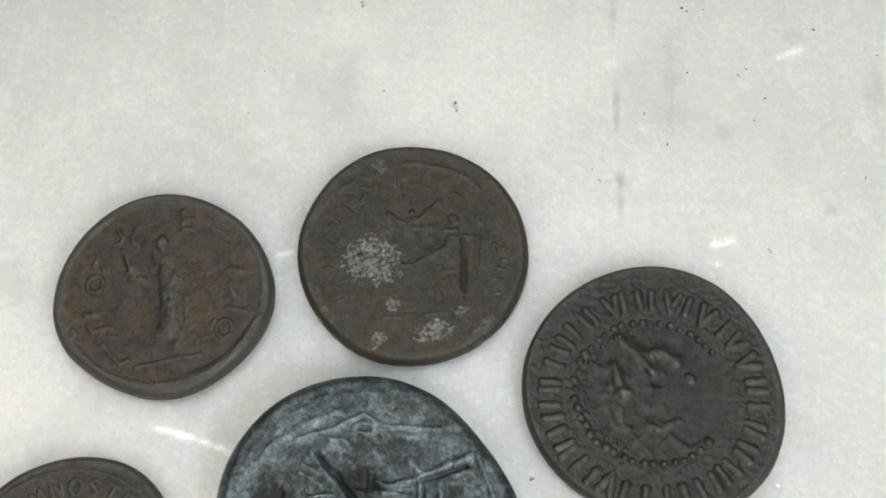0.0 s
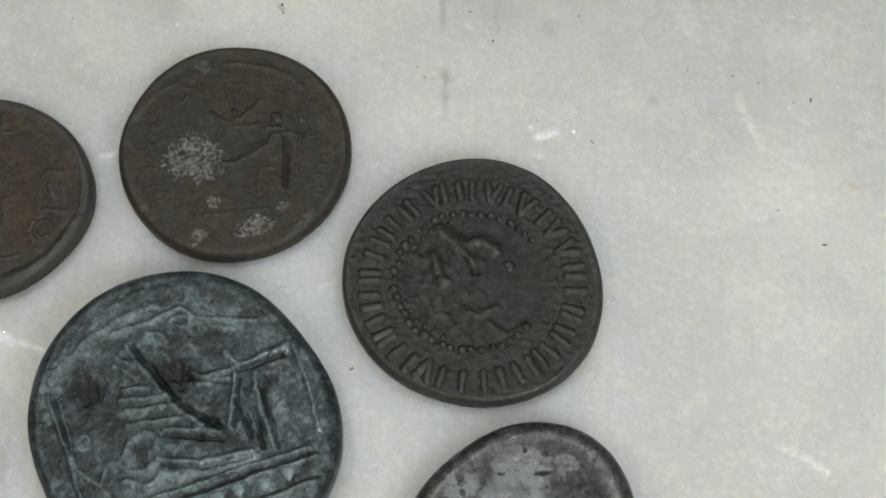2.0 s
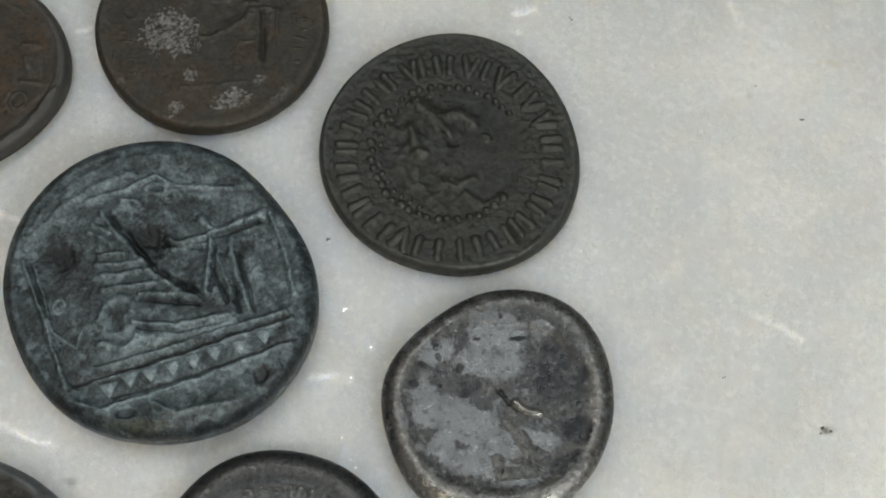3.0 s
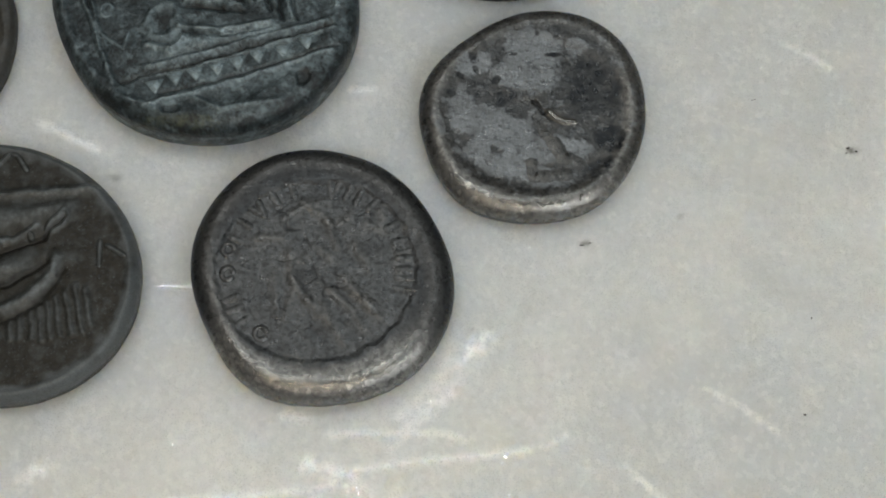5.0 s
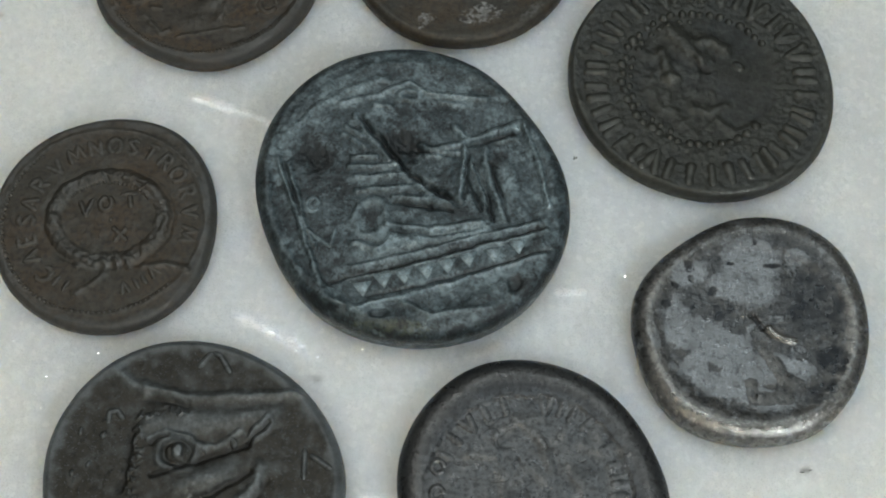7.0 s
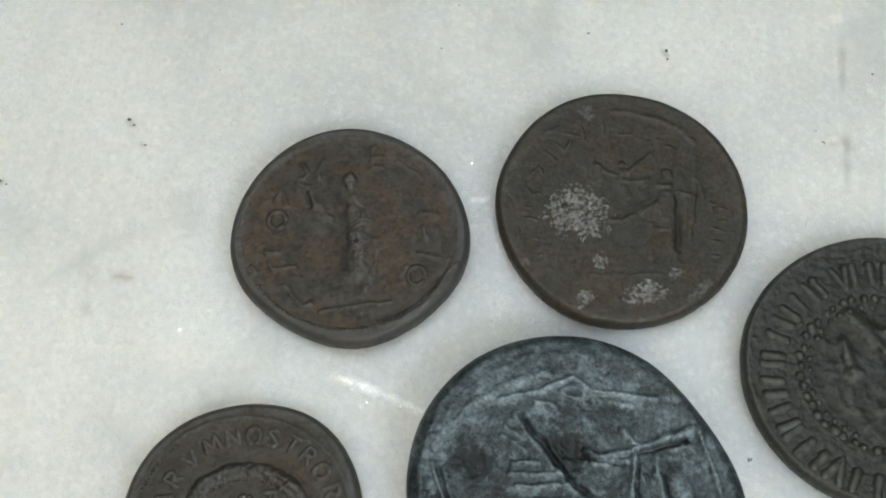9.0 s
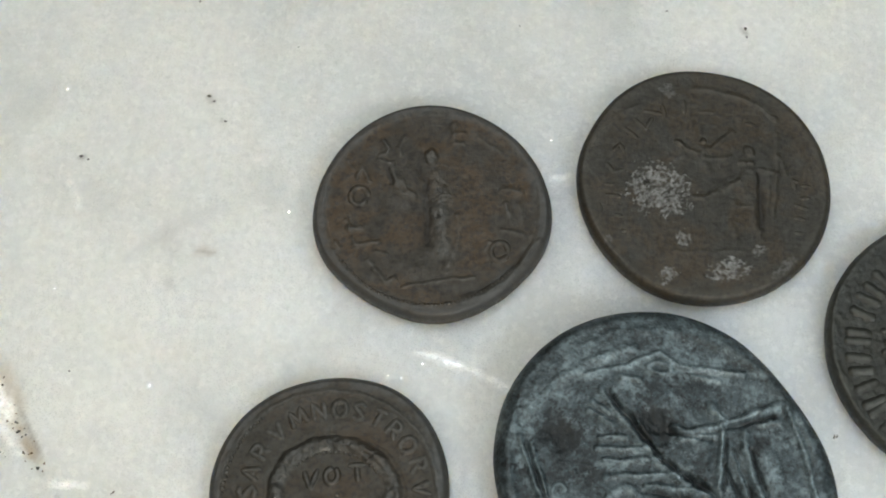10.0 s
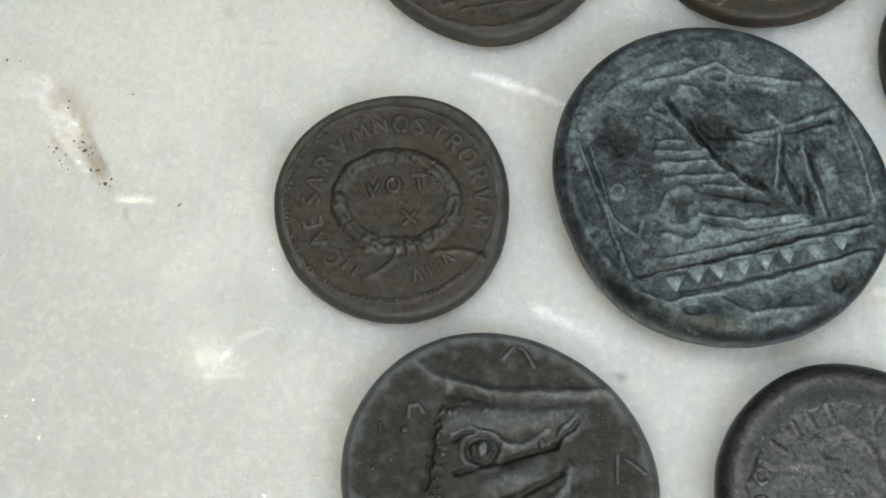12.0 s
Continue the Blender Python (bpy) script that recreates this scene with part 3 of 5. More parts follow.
    smear((14.46, 55.47), (16.16, 55.76), 0.7, 0.7, 2)
    smear((13.59, -32.95), (22.13, -23.75), 1.1, 0.5, 2)
    smear((10.08, -33.38), (10.98, -33.53), 0.9, 1.0, 2)
    smear((12.1, -33.66), (13, -33.81), 0.8, 0.9, 2)
    smear((8.99, -35.69), (10.33, -35.89), 0.8, 1.0, 2)
    smear((-13.29, -35.53), (-11.16, -34.9), 1.0, 0.4, 2)
    scratch([(-42.5, -15.79), (-40.27, -11.26), (-37.77, -9.95)], 0.4, 0.03, 0.2)
    scratch([(9.96, -30.85), (12.92, -30.42), (16.94, -30.28)], 0.35, 0.119, 0.84)
    # Shading on the scar's right edge, painted in the stain colour.
    smear((-57.26, 5.13), (-52.91, -1.14), 0.6, 0.3)
    smear((-63.26, 10.4), (-60.55, 7.97), 0.8, 0.6, 2)
    scratch([(-60.83, 9.04), (-57.61, 4.55), (-53.4, -0.17)], 0.9, -0.1, 0.0)
    smear((-61.94, 10.85), (-55.79, 2.39), 2.4, 0.5, 1, 0.15)
    smear((-58.3, 5.26), (-52.71, -0.6), 1.0, 0.36, 1, 0.4)
    # The scar's narrow shadow edge, painted as a dark strip.
    smear((-58.54, 7.13), (-53, -0.22), 0.35, 0.4, 0, 0.5)
    smear((-60.43, 4.71), (-56.05, 0.51), 0.4, 0.25, 0, 0.6)
    scratch([(-52.9, -0.62), (-51.35, -0.52), (-49.91, -0.43)], 0.32, 0.15, 1.3)
    z[:] = np.clip(z, -0.2, 0.1) - 0.055
    z[(np.abs(x) > 75) | (np.abs(y) > 75)] = -0.055
    nx, ny = len(gx), len(gy)
    i = (np.arange(ny - 1)[:, None] * nx + np.arange(nx - 1)).ravel()
    quads = np.c_[i, i + 1, i + nx + 1, i + nx]
    verts = np.c_[x, y, z] / 1000
    # edges and underside of the slab
    ring = np.r_[np.arange(nx), np.arange(1, ny) * nx + nx - 1, np.arange(nx - 2, -1, -1) + (ny - 1) * nx, np.arange(ny - 2, 0, -1) * nx]
    low = verts[ring].copy()
    low[:, 2] = -0.03
    first = len(verts)
    m = np.arange(len(ring))
    j = (m + 1) % len(ring)
    quads = np.r_[quads, np.c_[ring[m], first + m, first + j, ring[j]]]
    verts = np.r_[verts, low]
    pad = np.zeros(len(ring))
    me = mesh_of("slab", verts, quads, [], MARBLE, [(k, np.clip(np.r_[v, pad], 0, 1)) for k, v in (("stain_shade", stain_shade), ("rust", rust), ("chalk_glint", chalk_glint))])
    ob = new("slab", me)
    return tagged(ob, "white crystalline marble slab with scratches and grey stains", "slab", kind="structure")


slab()


# ---- unseen plain walls and ceiling, added to close the place and block sky light ----
def plaster():
    n = Nodes("grey_plaster")
    c = n.mix(n.band(n.noise(3.0, 5, 0.6), 0.35, 0.65), (0.20, 0.19, 0.175), (0.26, 0.25, 0.23))
    return n.set(Base_Color=c, Roughness=0.85, Normal=n.bump(n.noise(160, 4), 0.3, 0.002))


PLASTER = plaster()


def unseen_wall(name, lo, hi, label):
    bm = bmesh.new()
    bmesh.ops.create_cube(bm, size=1.0)
    for v in bm.verts:
        v.co = [lo[k] if v.co[k] < 0 else hi[k] for k in range(3)]
    me = bpy.data.meshes.new(name)
    bm.to_mesh(me)
    bm.free()
    me.materials.append(PLASTER)
    tagged(new(name, me), label, "ceiling" if name == "ceiling" else "wall", kind="structure")


# None of these is in view; they keep low sky out of the reflections.
unseen_wall("unseen_wall_north", (-1.3, 1.3, -0.03), (1.3, 1.4, 2.2), "unseen plain grey plaster wall added behind the slab to block low light")
unseen_wall("unseen_wall_west", (-1.4, -1.4, -0.03), (-1.3, 1.4, 2.2), "unseen plain grey plaster wall added beside the slab to block low light")
unseen_wall("unseen_wall_east", (1.3, -1.4, -0.03), (1.4, 1.4, 2.2), "unseen plain grey plaster wall added beside the slab to block low light")
unseen_wall("unseen_wall_south_sill", (-1.3, -1.4, -0.03), (1.3, -1.3, 0.85), "unseen plain grey plaster wall added under the window opening")
unseen_wall("unseen_wall_south_head", (-1.3, -1.4, 1.85), (1.3, -1.3, 2.2), "unseen plain grey plaster wall added over the window opening")
unseen_wall("unseen_wall_south_west", (-1.3, -1.4, 0.85), (-0.5, -1.3, 1.85), "unseen plain grey plaster wall added beside the window opening")
unseen_wall("unseen_wall_south_east", (1.0, -1.4, 0.85), (1.3, -1.3, 1.85), "unseen plain grey plaster wall added beside the window opening")
unseen_wall("ceiling", (-1.4, -1.4, 2.2), (1.4, 1.4, 2.3), "unseen plain grey plaster ceiling added to block sky light")

# ---- the coins ----
RNG = random.Random(7)

def cut_a(r):
    r.edge_skin(0.5, 1.6)
    r.hoop((0, 0), 9.45, 9.2, 0.2, 0.05, 0.25)
    r.ridge([(-1.18, -7.67), (1.77, -6.83), (4.6, -6.05)], 0.16, 0.13, 0.7)
    r.oval((-0.95, 5.74), (-0.5, 3.8), 0.62, 0.2, 0.9, 0.5)
    r.ridge([(0.04, 2.88), (0.74, 1.29), (0.85, -0.63)], 0.62, 0.2, 0.9)
    r.ridge([(0.85, -0.63), (1.3, -2.49), (1.37, -4.09)], 0.55, 0.17, 0.8)
    r.oval((0.31, 2.02), (0.74, 1.29), 0.3, -0.16, 0.5, 0.5)
    r.oval((0.6, -0.67), (0.89, -1.18), 0.22, -0.14, 0.5, 0.5)
    r.ridge([(-0.84, 2.48), (-0.19, -0.77), (0.11, -3.46)], 0.3, -0.1, 0.8)
    r.ridge([(2.4, -0.7), (2.77, -2.56), (2.67, -4.45), (2.1, -5.86)], 0.3, 0.1, 0.45)
    r.ridge([(1.58, -1.9), (2.25, -3.71), (2.14, -5.32)], 0.45, 0.09, 0.35)
    r.ridge([(-0.23, -6.04), (1.29, -5.44), (3.27, -6.23)], 0.75, 0.1, 0.2)
    r.ridge([(0.4, -6.09), (0.38, -4.5), (0.79, -3.9)], 0.5, 0.09, 0.2)
    r.ridge([(-4.1, 3.47), (-3.5, 2.13), (-2.71, 0.97), (-1.72, 0.74)], 0.36, 0.16, 0.8)
    r.ridge([(-2.92, 2.21), (-2.35, 1.44), (-1.55, 0.93)], 0.22, 0.1, 0.6)
    r.ridge([(-4.38, 3.15), (-3.8, 1.81)], 0.2, -0.12, 0.8)
    r.ridge([(-5.19, 5.77), (-4.56, 5.13), (-4.76, 4.53), (-5.21, 4.41)], 0.18, 0.12, 0.8)
    r.ridge([(-5.22, 3.95), (-4.48, 3.7), (-4.06, 3.82)], 0.18, 0.12, 0.8)
    r.ridge([(-3.48, 6.43), (-3.72, 5.24), (-3.43, 4.64)], 0.16, 0.1, 0.6)
    r.ridge([(-1.51, 5.24), (-1.78, 3.77), (-1.34, 2.7)], 0.25, -0.07, 0.8)
    r.ridge([(4.68, -8.18), (6.24, -7.13), (7.53, -5.91), (8.52, -4.19), (9.7, -1.95)], 0.26, 0.12, 0.45)
    r.ridge([(3.88, -7.72), (5.92, -6.6), (7.3, -5.15), (8.38, -3.15)], 0.22, -0.09, 0.8)
    r.ridge([(-6.99, 1.9), (-6.72, 3.07), (-5.8, 1.77)], 0.2, 0.11, 0.7)
    r.ridge([(-7.93, 3.39), (-7.33, 2.7)], 0.2, 0.1, 0.5)
    r.ridge([(-6.84, -2.9), (-5.65, -2.87)], 0.22, 0.12, 0.8)
    r.ridge([(-7.09, -2.24), (-6.54, -3.13)], 0.2, 0.1, 0.6)
    r.ridge([(-5.96, -4.44), (-3.97, -4.01)], 0.22, 0.14, 0.9)
    r.ridge([(-6.26, -3.91), (-5.93, -4.54)], 0.2, 0.1, 0.7)
    r.ridge([(-4.58, -5.83), (-3.96, -6.47)], 0.22, 0.12, 0.8)
    r.ridge([(-3.69, -6.59), (-2.78, -7.47), (-1.99, -7.15)], 0.22, 0.12, 0.8)
    r.ridge([(-4.13, -4.78), (-3.15, -4.92)], 0.2, 0.1, 0.5)
    r.ridge([(-7.66, -4.5), (-7.19, -4.98), (-7.58, -5.17)], 0.2, 0.1, 0.7)
    r.ridge([(0.74, 8.29), (0.99, 6.37), (1.81, 6.42)], 0.24, 0.1, 0.5)
    r.ridge([(0.99, 7.36), (1.74, 7.54)], 0.2, 0.08, 0.4)
    r.ridge([(3.08, 7.28), (4.09, 6.55), (5.04, 6.24)], 0.24, 0.07, 0.4)
    r.ridge([(5.83, 2.52), (7.41, 2.4)], 0.26, 0.1, 0.5)
    r.ridge([(6.44, 1.08), (6.95, -0.37)], 0.26, 0.12, 0.7)
    r.ridge([(6.4, -1.47), (8.06, -1.58)], 0.26, 0.1, 0.5)
    r.ridge([(7.53, 1.22), (8.03, -0.63)], 0.24, 0.08, 0.4)
    r.ridge([(5.74, -4.57), (5.2, -3.44), (5.47, -2.74)], 0.24, 0.09, 0.5)
    r.crust((1.28, 8.8), (6.97, 5.21), 0.7, 0.28, 0.5, 0.03, 9)
    r.crust((6.06, 0.89), (7.58, 0.81), 0.8, 0.3, 0.5, 0.03, 9)
    r.crust((-9.09, 1.39), (-6.3, 7.23), 0.7, 0.3, 0.5, 0.03, 9)
    r.crust((0.16, 2.61), (1.42, -3.82), 0.7, 0.35, 0.5, 0.02, 12)
    r.dirt((-1.65, 1.53), (-0.1, -4.56), 1.6, 0.25)


a, ha = coin("bronze_coin", "thin round brown bronze coin with orange tint lying on marble", (-25.74, 27.45), 10.27, 1.7, [(2, 0.12, -51), (3, 0.062, -60), (4, 0.131, 55), (5, 0.065, -42), (6, 0.034, -105)], BROWN, cut_a, bevel=0.55, rim=(0.6, 0.05, 0.5), lift=0.85, seed=11, worn=0.9)
for spot in [(-6.41, 0.2), (6.43, -3.41)]:
    stroke("letter", a, ha, BROWN, [arc(spot, 0.75, 0.85, 0, 345, 14)], 0.36, 0.12, "", 0.5)
bead_row(a, ha, bead_mesh(BROWN, 0.17, 0.07), arc((0, 0), 9.12, 9.12, 222, 325, 46), RNG)



def cut_b(r):
    r.ridge([(-9.43, 2.9), (-8.3, 5.07), (-6.27, 6.59)], 0.3, 0.06, 0.4)
    r.ridge([(-1.69, 8.98), (0.09, 9.08), (2.86, 8.55), (4.81, 7.7), (5.95, 6.7)], 0.24, 0.1, 0.6)
    r.oval((-0.28, 4.16), (-0.07, 3.51), 0.32, 0.12, 0.5, 0.5)
    r.ridge([(-2.48, 3.41), (-1.57, 2.86), (-0.58, 2.53)], 0.2, 0.13, 0.6)
    r.ridge([(0.5, 3.1), (1.29, 4.0), (2.24, 5.04)], 0.24, 0.13, 0.6)
    r.ridge([(0.14, 2.26), (1.15, 2.27), (2.2, 2.59)], 0.18, 0.1, 0.5)
    r.ridge([(-0.1, 2.9), (0.13, 1.72), (0.58, 0.72)], 0.4, 0.12, 0.35)
    r.oval((3.49, 3.98), (4.0, 2.68), 0.55, 0.16, 0.45, 0.5)
    r.ridge([(3.09, 2.1), (4.09, 2.18)], 0.2, 0.12, 0.8)
    r.oval((4.09, 2.24), (3.77, -1.67), 1.15, 0.12, 0.12, 0.5)
    r.ridge([(3.11, 0.25), (1.65, -0.77), (0.4, -1.71), (-0.65, -1.73)], 0.26, 0.14, 0.7)
    r.ridge([(0.76, 0.45), (1.57, 0.26), (2.45, 0.97)], 0.35, -0.08, 0.8)
    r.ridge([(4.87, 1.68), (5.59, 1.59), (6.26, 1.38)], 0.22, 0.12, 0.6)
    r.ridge([(4.8, 1.07), (5.1, -1.2), (5.31, -3.79)], 0.26, -0.16, 0.8)
    r.ridge([(6.03, 5.38), (6.21, 1.32), (6.24, -2.8)], 0.18, 0.1, 0.45)
    r.ridge([(6.43, 3.0), (7.04, 1.49)], 0.2, 0.1, 0.6)
    r.ridge([(5.62, 0.94), (5.76, -2.57)], 0.18, 0.07, 0.3)
    r.ridge([(3.06, -2.06), (4.0, -1.99)], 0.16, 0.09, 0.7)
    r.ridge([(4.34, -1.59), (4.8, -3.86), (5.33, -4.94)], 0.3, 0.08, 0.2)
    r.ridge([(2.91, -1.78), (2.81, -4.12), (3.3, -5.49)], 0.3, 0.07, 0.15)
    r.ridge([(-1.77, -7.03), (1.32, -6.76), (5.4, -6.06)], 0.22, 0.05, 0.25)
    r.crust((-3.78, 1.96), (-3.16, -4.64), 3.6, 1, 0.5, 0.03, 21)
    r.crust((-1.9, -5.48), (-0.3, -5.98), 0.9, 1, 0.5, 0.03, 22)
    r.crust((-2.92, -8.6), (-1.28, -9.64), 1.2, 1, 0.5, 0.03, 23)
    r.crust((0.71, -8.81), (5.24, -7.5), 1.35, 1, 0.5, 0.03, 24)
    r.crust((4.61, -5.75), (5.94, -6.42), 0.9, 0.8, 0.5, 0.03, 25)
    r.crust((-4.81, 8.52), (-2.6, 8.48), 0.9, 0.4, 0.5, 0.02, 26)
    r.crust((-7.84, -6.42), (-6.97, -7.16), 0.55, 0.4, 0.5, 0.03, 27)
    r.crust((6.34, -8.74), (8.72, -5.62), 0.6, 0.4, 0.5, 0.02, 28)
    r.oval((0.59, -8.91), (2.11, -8.65), 0.4, -0.1, 0.5, 0.5)
    r.oval((-5.06, -0.62), (-4.34, -0.61), 0.32, -0.1, 0.5, 0.5)


b, hb = coin("bronze_coin", "grey-brown bronze coin with crusty whitish deposits on marble", (-2.86, 33.17), 11.1, 1.6, [(1, 0.1, -10), (2, 0.201, -141), (3, 0.032, 37), (5, 0.048, -138), (6, 0.03, 9)], GREY_BROWN, cut_b, bevel=0.6, rim=(0.7, 0.05, 0.5), lift=0.85, seed=22, worn=0.9)
for line in ([(7.47, 0.95), (8.18, 0.86)],
             [(8.41, 0.57), (9.25, 0.53)],
             [(8.34, -0.65), (9.17, -0.48)],
             [(7.93, -1.35), (9.09, -1.6)],
             [(7.94, -2.57), (8.88, -2.62)],
             [(8.07, -3.99), (8.79, -3.96)],
             [(-8.26, -1.49), (-7.65, -1.47)],
             [(-8.12, -2.51), (-6.79, -2.51)],
             [(-7.15, -4.3), (-6.43, -4.4)],
             [(-6.43, -5.85), (-5.98, -5.65)],
             [(-7.12, 4.2), (-5.95, 3.42)],
             [(-2.26, 7.73), (-2.09, 6.34)],
             [(-0.81, 6.7), (0.54, 6.81)],
             [(3.29, 6.11), (4.17, 5.97)],
             [(5.45, 7.01), (5.94, 6.88)],
             [(-7.95, 1.81), (-7.38, 2.56), (-6.94, 1.94)],
             [(-8.36, 0.6), (-7.68, -0.22), (-6.8, 0.14)],
             [(-6.41, 5.28), (-5.28, 4.37), (-4.8, 5.62)],
             [(-5.74, 6.18), (-3.97, 6.04)],
             [(-4.12, 7.02), (-3.73, 5.82)],
             [(7.59, 1.2), (7.96, 0.06)],
             [(-8.59, -3.31), (-8.36, -4.17)]):
    stroke("letter", b, hb, GREY_BROWN, [line], 0.27, 0.085 * RNG.uniform(0.7, 1.1), "", RNG.uniform(0.35, 0.7))


def cut_c(r):
    mid = (-0.13, -0.3)
    k = 1 - step(np.hypot(r.x - mid[0], r.y - mid[1]), 6.23, 7.25)
    r.h -= 0.10 * k
    r.wear_light += 0.25 * (1 - k)
    r.oval((-3.49, 4.34), (4.73, -2.22), 3.6, 0.10, 0.1, 0.8)
    r.ridge([(-3.07, 4.2), (-1.48, 2.89), (-0.32, 1.58)], 0.75, 0.26, 0.7)
    r.ridge([(-3.54, 1.89), (-2.9, -0.18), (-2.46, -0.76)], 0.5, 0.26, 0.8)
    r.ridge([(-3.3, -0.65), (-2.06, -0.5)], 0.3, 0.12, 0.9)
    r.ridge([(-0.87, 1.4), (0.55, 0.41)], 0.3, -0.10)
    r.ridge([(-0.09, 3.26), (0.75, 3.44), (2.02, 2.68)], 0.5, 0.24, 0.8)
    r.oval((2.61, 1.4), (3.86, 0.86), 0.5, 0.10, 0.6)
    r.ridge([(-0.45, -3.32), (0.93, -3.7), (2.28, -2.91)], 0.4, 0.12, 0.7)
    r.ridge([(-4.15, -0.24), (-4.37, -1.44), (-3.18, -3.73)], 0.5, 0.08, 0.4)
    r.ridge([(1.48, -4.25), (3.14, -5.48), (4.76, -4.54)], 0.35, 0.10, 0.5)
    r.ridge([(-2.96, -2.26), (-1.77, -4.83), (-0.1, -5.91)], 0.4, 0.08, 0.5)
    r.ridge([(-5.63, 1.8), (-4.49, 1.4)], 0.4, 0.10, 0.4)
    r.dirt((-0.32, 1.73), (4.73, -1.92), 2.2, 0.25)
    lumps = waves(r.x, r.y, 0.9, 301)
    r.h += 0.028 * lumps * k * (r.x < mid[0] + 1.5)
    r.wear_light += 0.3 * np.clip(lumps, 0, 1) * k
    r.grime_shade += 0.3 * np.clip(-lumps, 0, 1) * k
    r.h += 0.03 * waves(r.x, r.y, 0.6, 302) * (1 - k)


c, hc = coin("bronze_coin", "dark olive bronze coin with bead ring and radiating worn lettering", (19.92, 20.85), 11.83, 1.6, [(1, 0.12, 5), (2, 0.261, -119), (3, 0.217, -132), (4, 0.051, -94)], OLIVE, cut_c, bevel=0.55, rim=(0.45, 0.07, 0.35), lift=1.6, seed=33)
CMID = (-0.13, -0.3)
legend_bars(c, hc, OLIVE, (0.02, -0.65), 8.08, 10.30, [k * 11.6 + RNG.uniform(-2.0, 2.0) for k in range(31)], 0.55, 0.27, RNG)
bead_row(c, hc, bead_mesh(OLIVE, 0.44, 0.28), [(q[0] + RNG.uniform(-.12, .12), q[1] + RNG.uniform(-.12, .12)) for q in arc(CMID, 6.84, 6.64, 38, 318, 38)], RNG)
bead_row(c, hc, bead_mesh(OLIVE, 0.30, 0.16), [(q[0] + RNG.uniform(-.15, .15), q[1] + RNG.uniform(-.15, .15)) for q in arc(CMID, 6.14, 5.87, 100, 250, 17)], RNG)



def cut_d(r):
    r.fat = 0.88
    r.hoop((0, 0), 11.98, 11.67, 0.6, 0.12, 0.08)
    r.ridge([(-10.8, 3.43), (-8.86, 6.18), (-6.5, 8.3), (-3.4, 9.8)], 0.6, 0.14, 0.55)
    r.ridge([(-6.7, 7.12), (-3.58, 8.25), (-1.13, 9.74), (0.55, 8.87), (4.39, 8.84), (5.67, 8.83)], 0.26, 0.16)
    r.hoop((-0.89, 8.47), 0.87, 0.47, 0.2, 0.16)
    r.ridge([(-3.81, 7.29), (-2.37, 7.33)], 0.25, 0.12)
    r.ridge([(1.89, 8.15), (3.81, 8.05)], 0.25, 0.10)
    r.oval((-10.2, 1.06), (-6.27, 2.98), 2.6, -0.14, 0, 1.0)
    r.oval((-2.37, 5.62), (1.1, 1.9), 2.0, -0.24, 0, 1.0)
    r.ridge([(-4.8, 5.94), (-3.22, 4.38), (-0.09, 1.12), (4.27, -1.12)], 0.30, -0.30)
    r.ridge([(-5.3, 6.12), (-3.68, 4.21), (-0.72, 1.14), (2.58, -1.12)], 0.35, 0.14, 0.7)
    for line in ([(-6.01, 4.25), (-4.07, 3.28)], [(-4.97, 2.18), (-2.97, 2.45)], [(-5.13, 1.23), (-1.08, 1.78)], [(-4.41, 0.29), (-0.39, 1.01)], [(-4.14, -0.86), (1.56, 0.09)], [(-5.83, 4.98), (-4.48, 4.28)], [(-1.14, -1.13), (3.81, -1.05)]):
        r.ridge(line, 0.26, 0.15, 0.8)
    r.ridge([(0.57, 3.91), (1.61, 3.49), (4.06, 4.38)], 0.28, 0.18)
    r.ridge([(1.18, 2.95), (3.8, 3.58)], 0.25, 0.12)
    r.ridge([(3.33, 5.86), (4.36, 4.6), (4.5, 2.37), (4.36, -1.04)], 0.34, 0.20, 0.9)
    r.ridge([(2.91, 2.84), (3.79, -0.79)], 0.4, 0.06, 0.2)
    r.ridge([(4.67, 4.64), (6.49, 5.58), (8.78, 6.84)], 0.34, 0.20)
    r.ridge([(7.42, 5.81), (8.5, 6.2)], 0.3, 0.12, 1.0)
    r.ridge([(5.96, 4.01), (6.82, 0.98), (8.29, -2.16)], 0.34, 0.18, 0.9)
    r.ridge([(5.17, 2.63), (5.88, 1.19), (6.63, -0.9)], 0.3, 0.16, 0.8)
    r.ridge([(4.73, 1.37), (6.29, -1.44)], 0.18, -0.14)
    r.ridge([(7.15, 4.97), (8.7, 5.29)], 0.3, 0.10, 0.7)
    r.oval((7.55, 3.47), (9.01, -0.74), 1.1, 0.08, 0.4)
    r.ridge([(9.1, 6.63), (10.66, 3.21), (11.81, -0.68)], 0.28, 0.16, 0.8)
    r.ridge([(-11.25, 1.26), (-8.67, -3.85), (-6.02, -9.54)], 0.26, 0.16, 0.8)
    r.ridge([(-10.14, 1.06), (-8.36, -3.81), (-6.85, -6.25)], 0.22, 0.12, 0.6)
    r.ridge([(-10.67, 0.99), (-8.65, -3.51)], 0.2, -0.10)
    r.hoop((-2.67, -3.19), 1.31, 1.56, 0.35, 0.10, 0.4)
    r.dirt((-3.02, -2.73), (-2.31, -3.64), 0.8, 0.7)
    r.ridge([(-3.82, -5.66), (-1.63, -6.01), (-0.83, -4.75)], 0.35, 0.16, 0.9)
    r.ridge([(-1.23, -3.65), (2.17, -3.84), (6.37, -2.69)], 0.3, 0.18, 0.8)
    r.ridge([(-0.81, -4.91), (2.83, -4.57), (7, -3)], 0.45, 0.10, 0.7)
    r.ridge([(-1.94, -6.05), (1.35, -5.1)], 0.4, 0.10, 0.7)
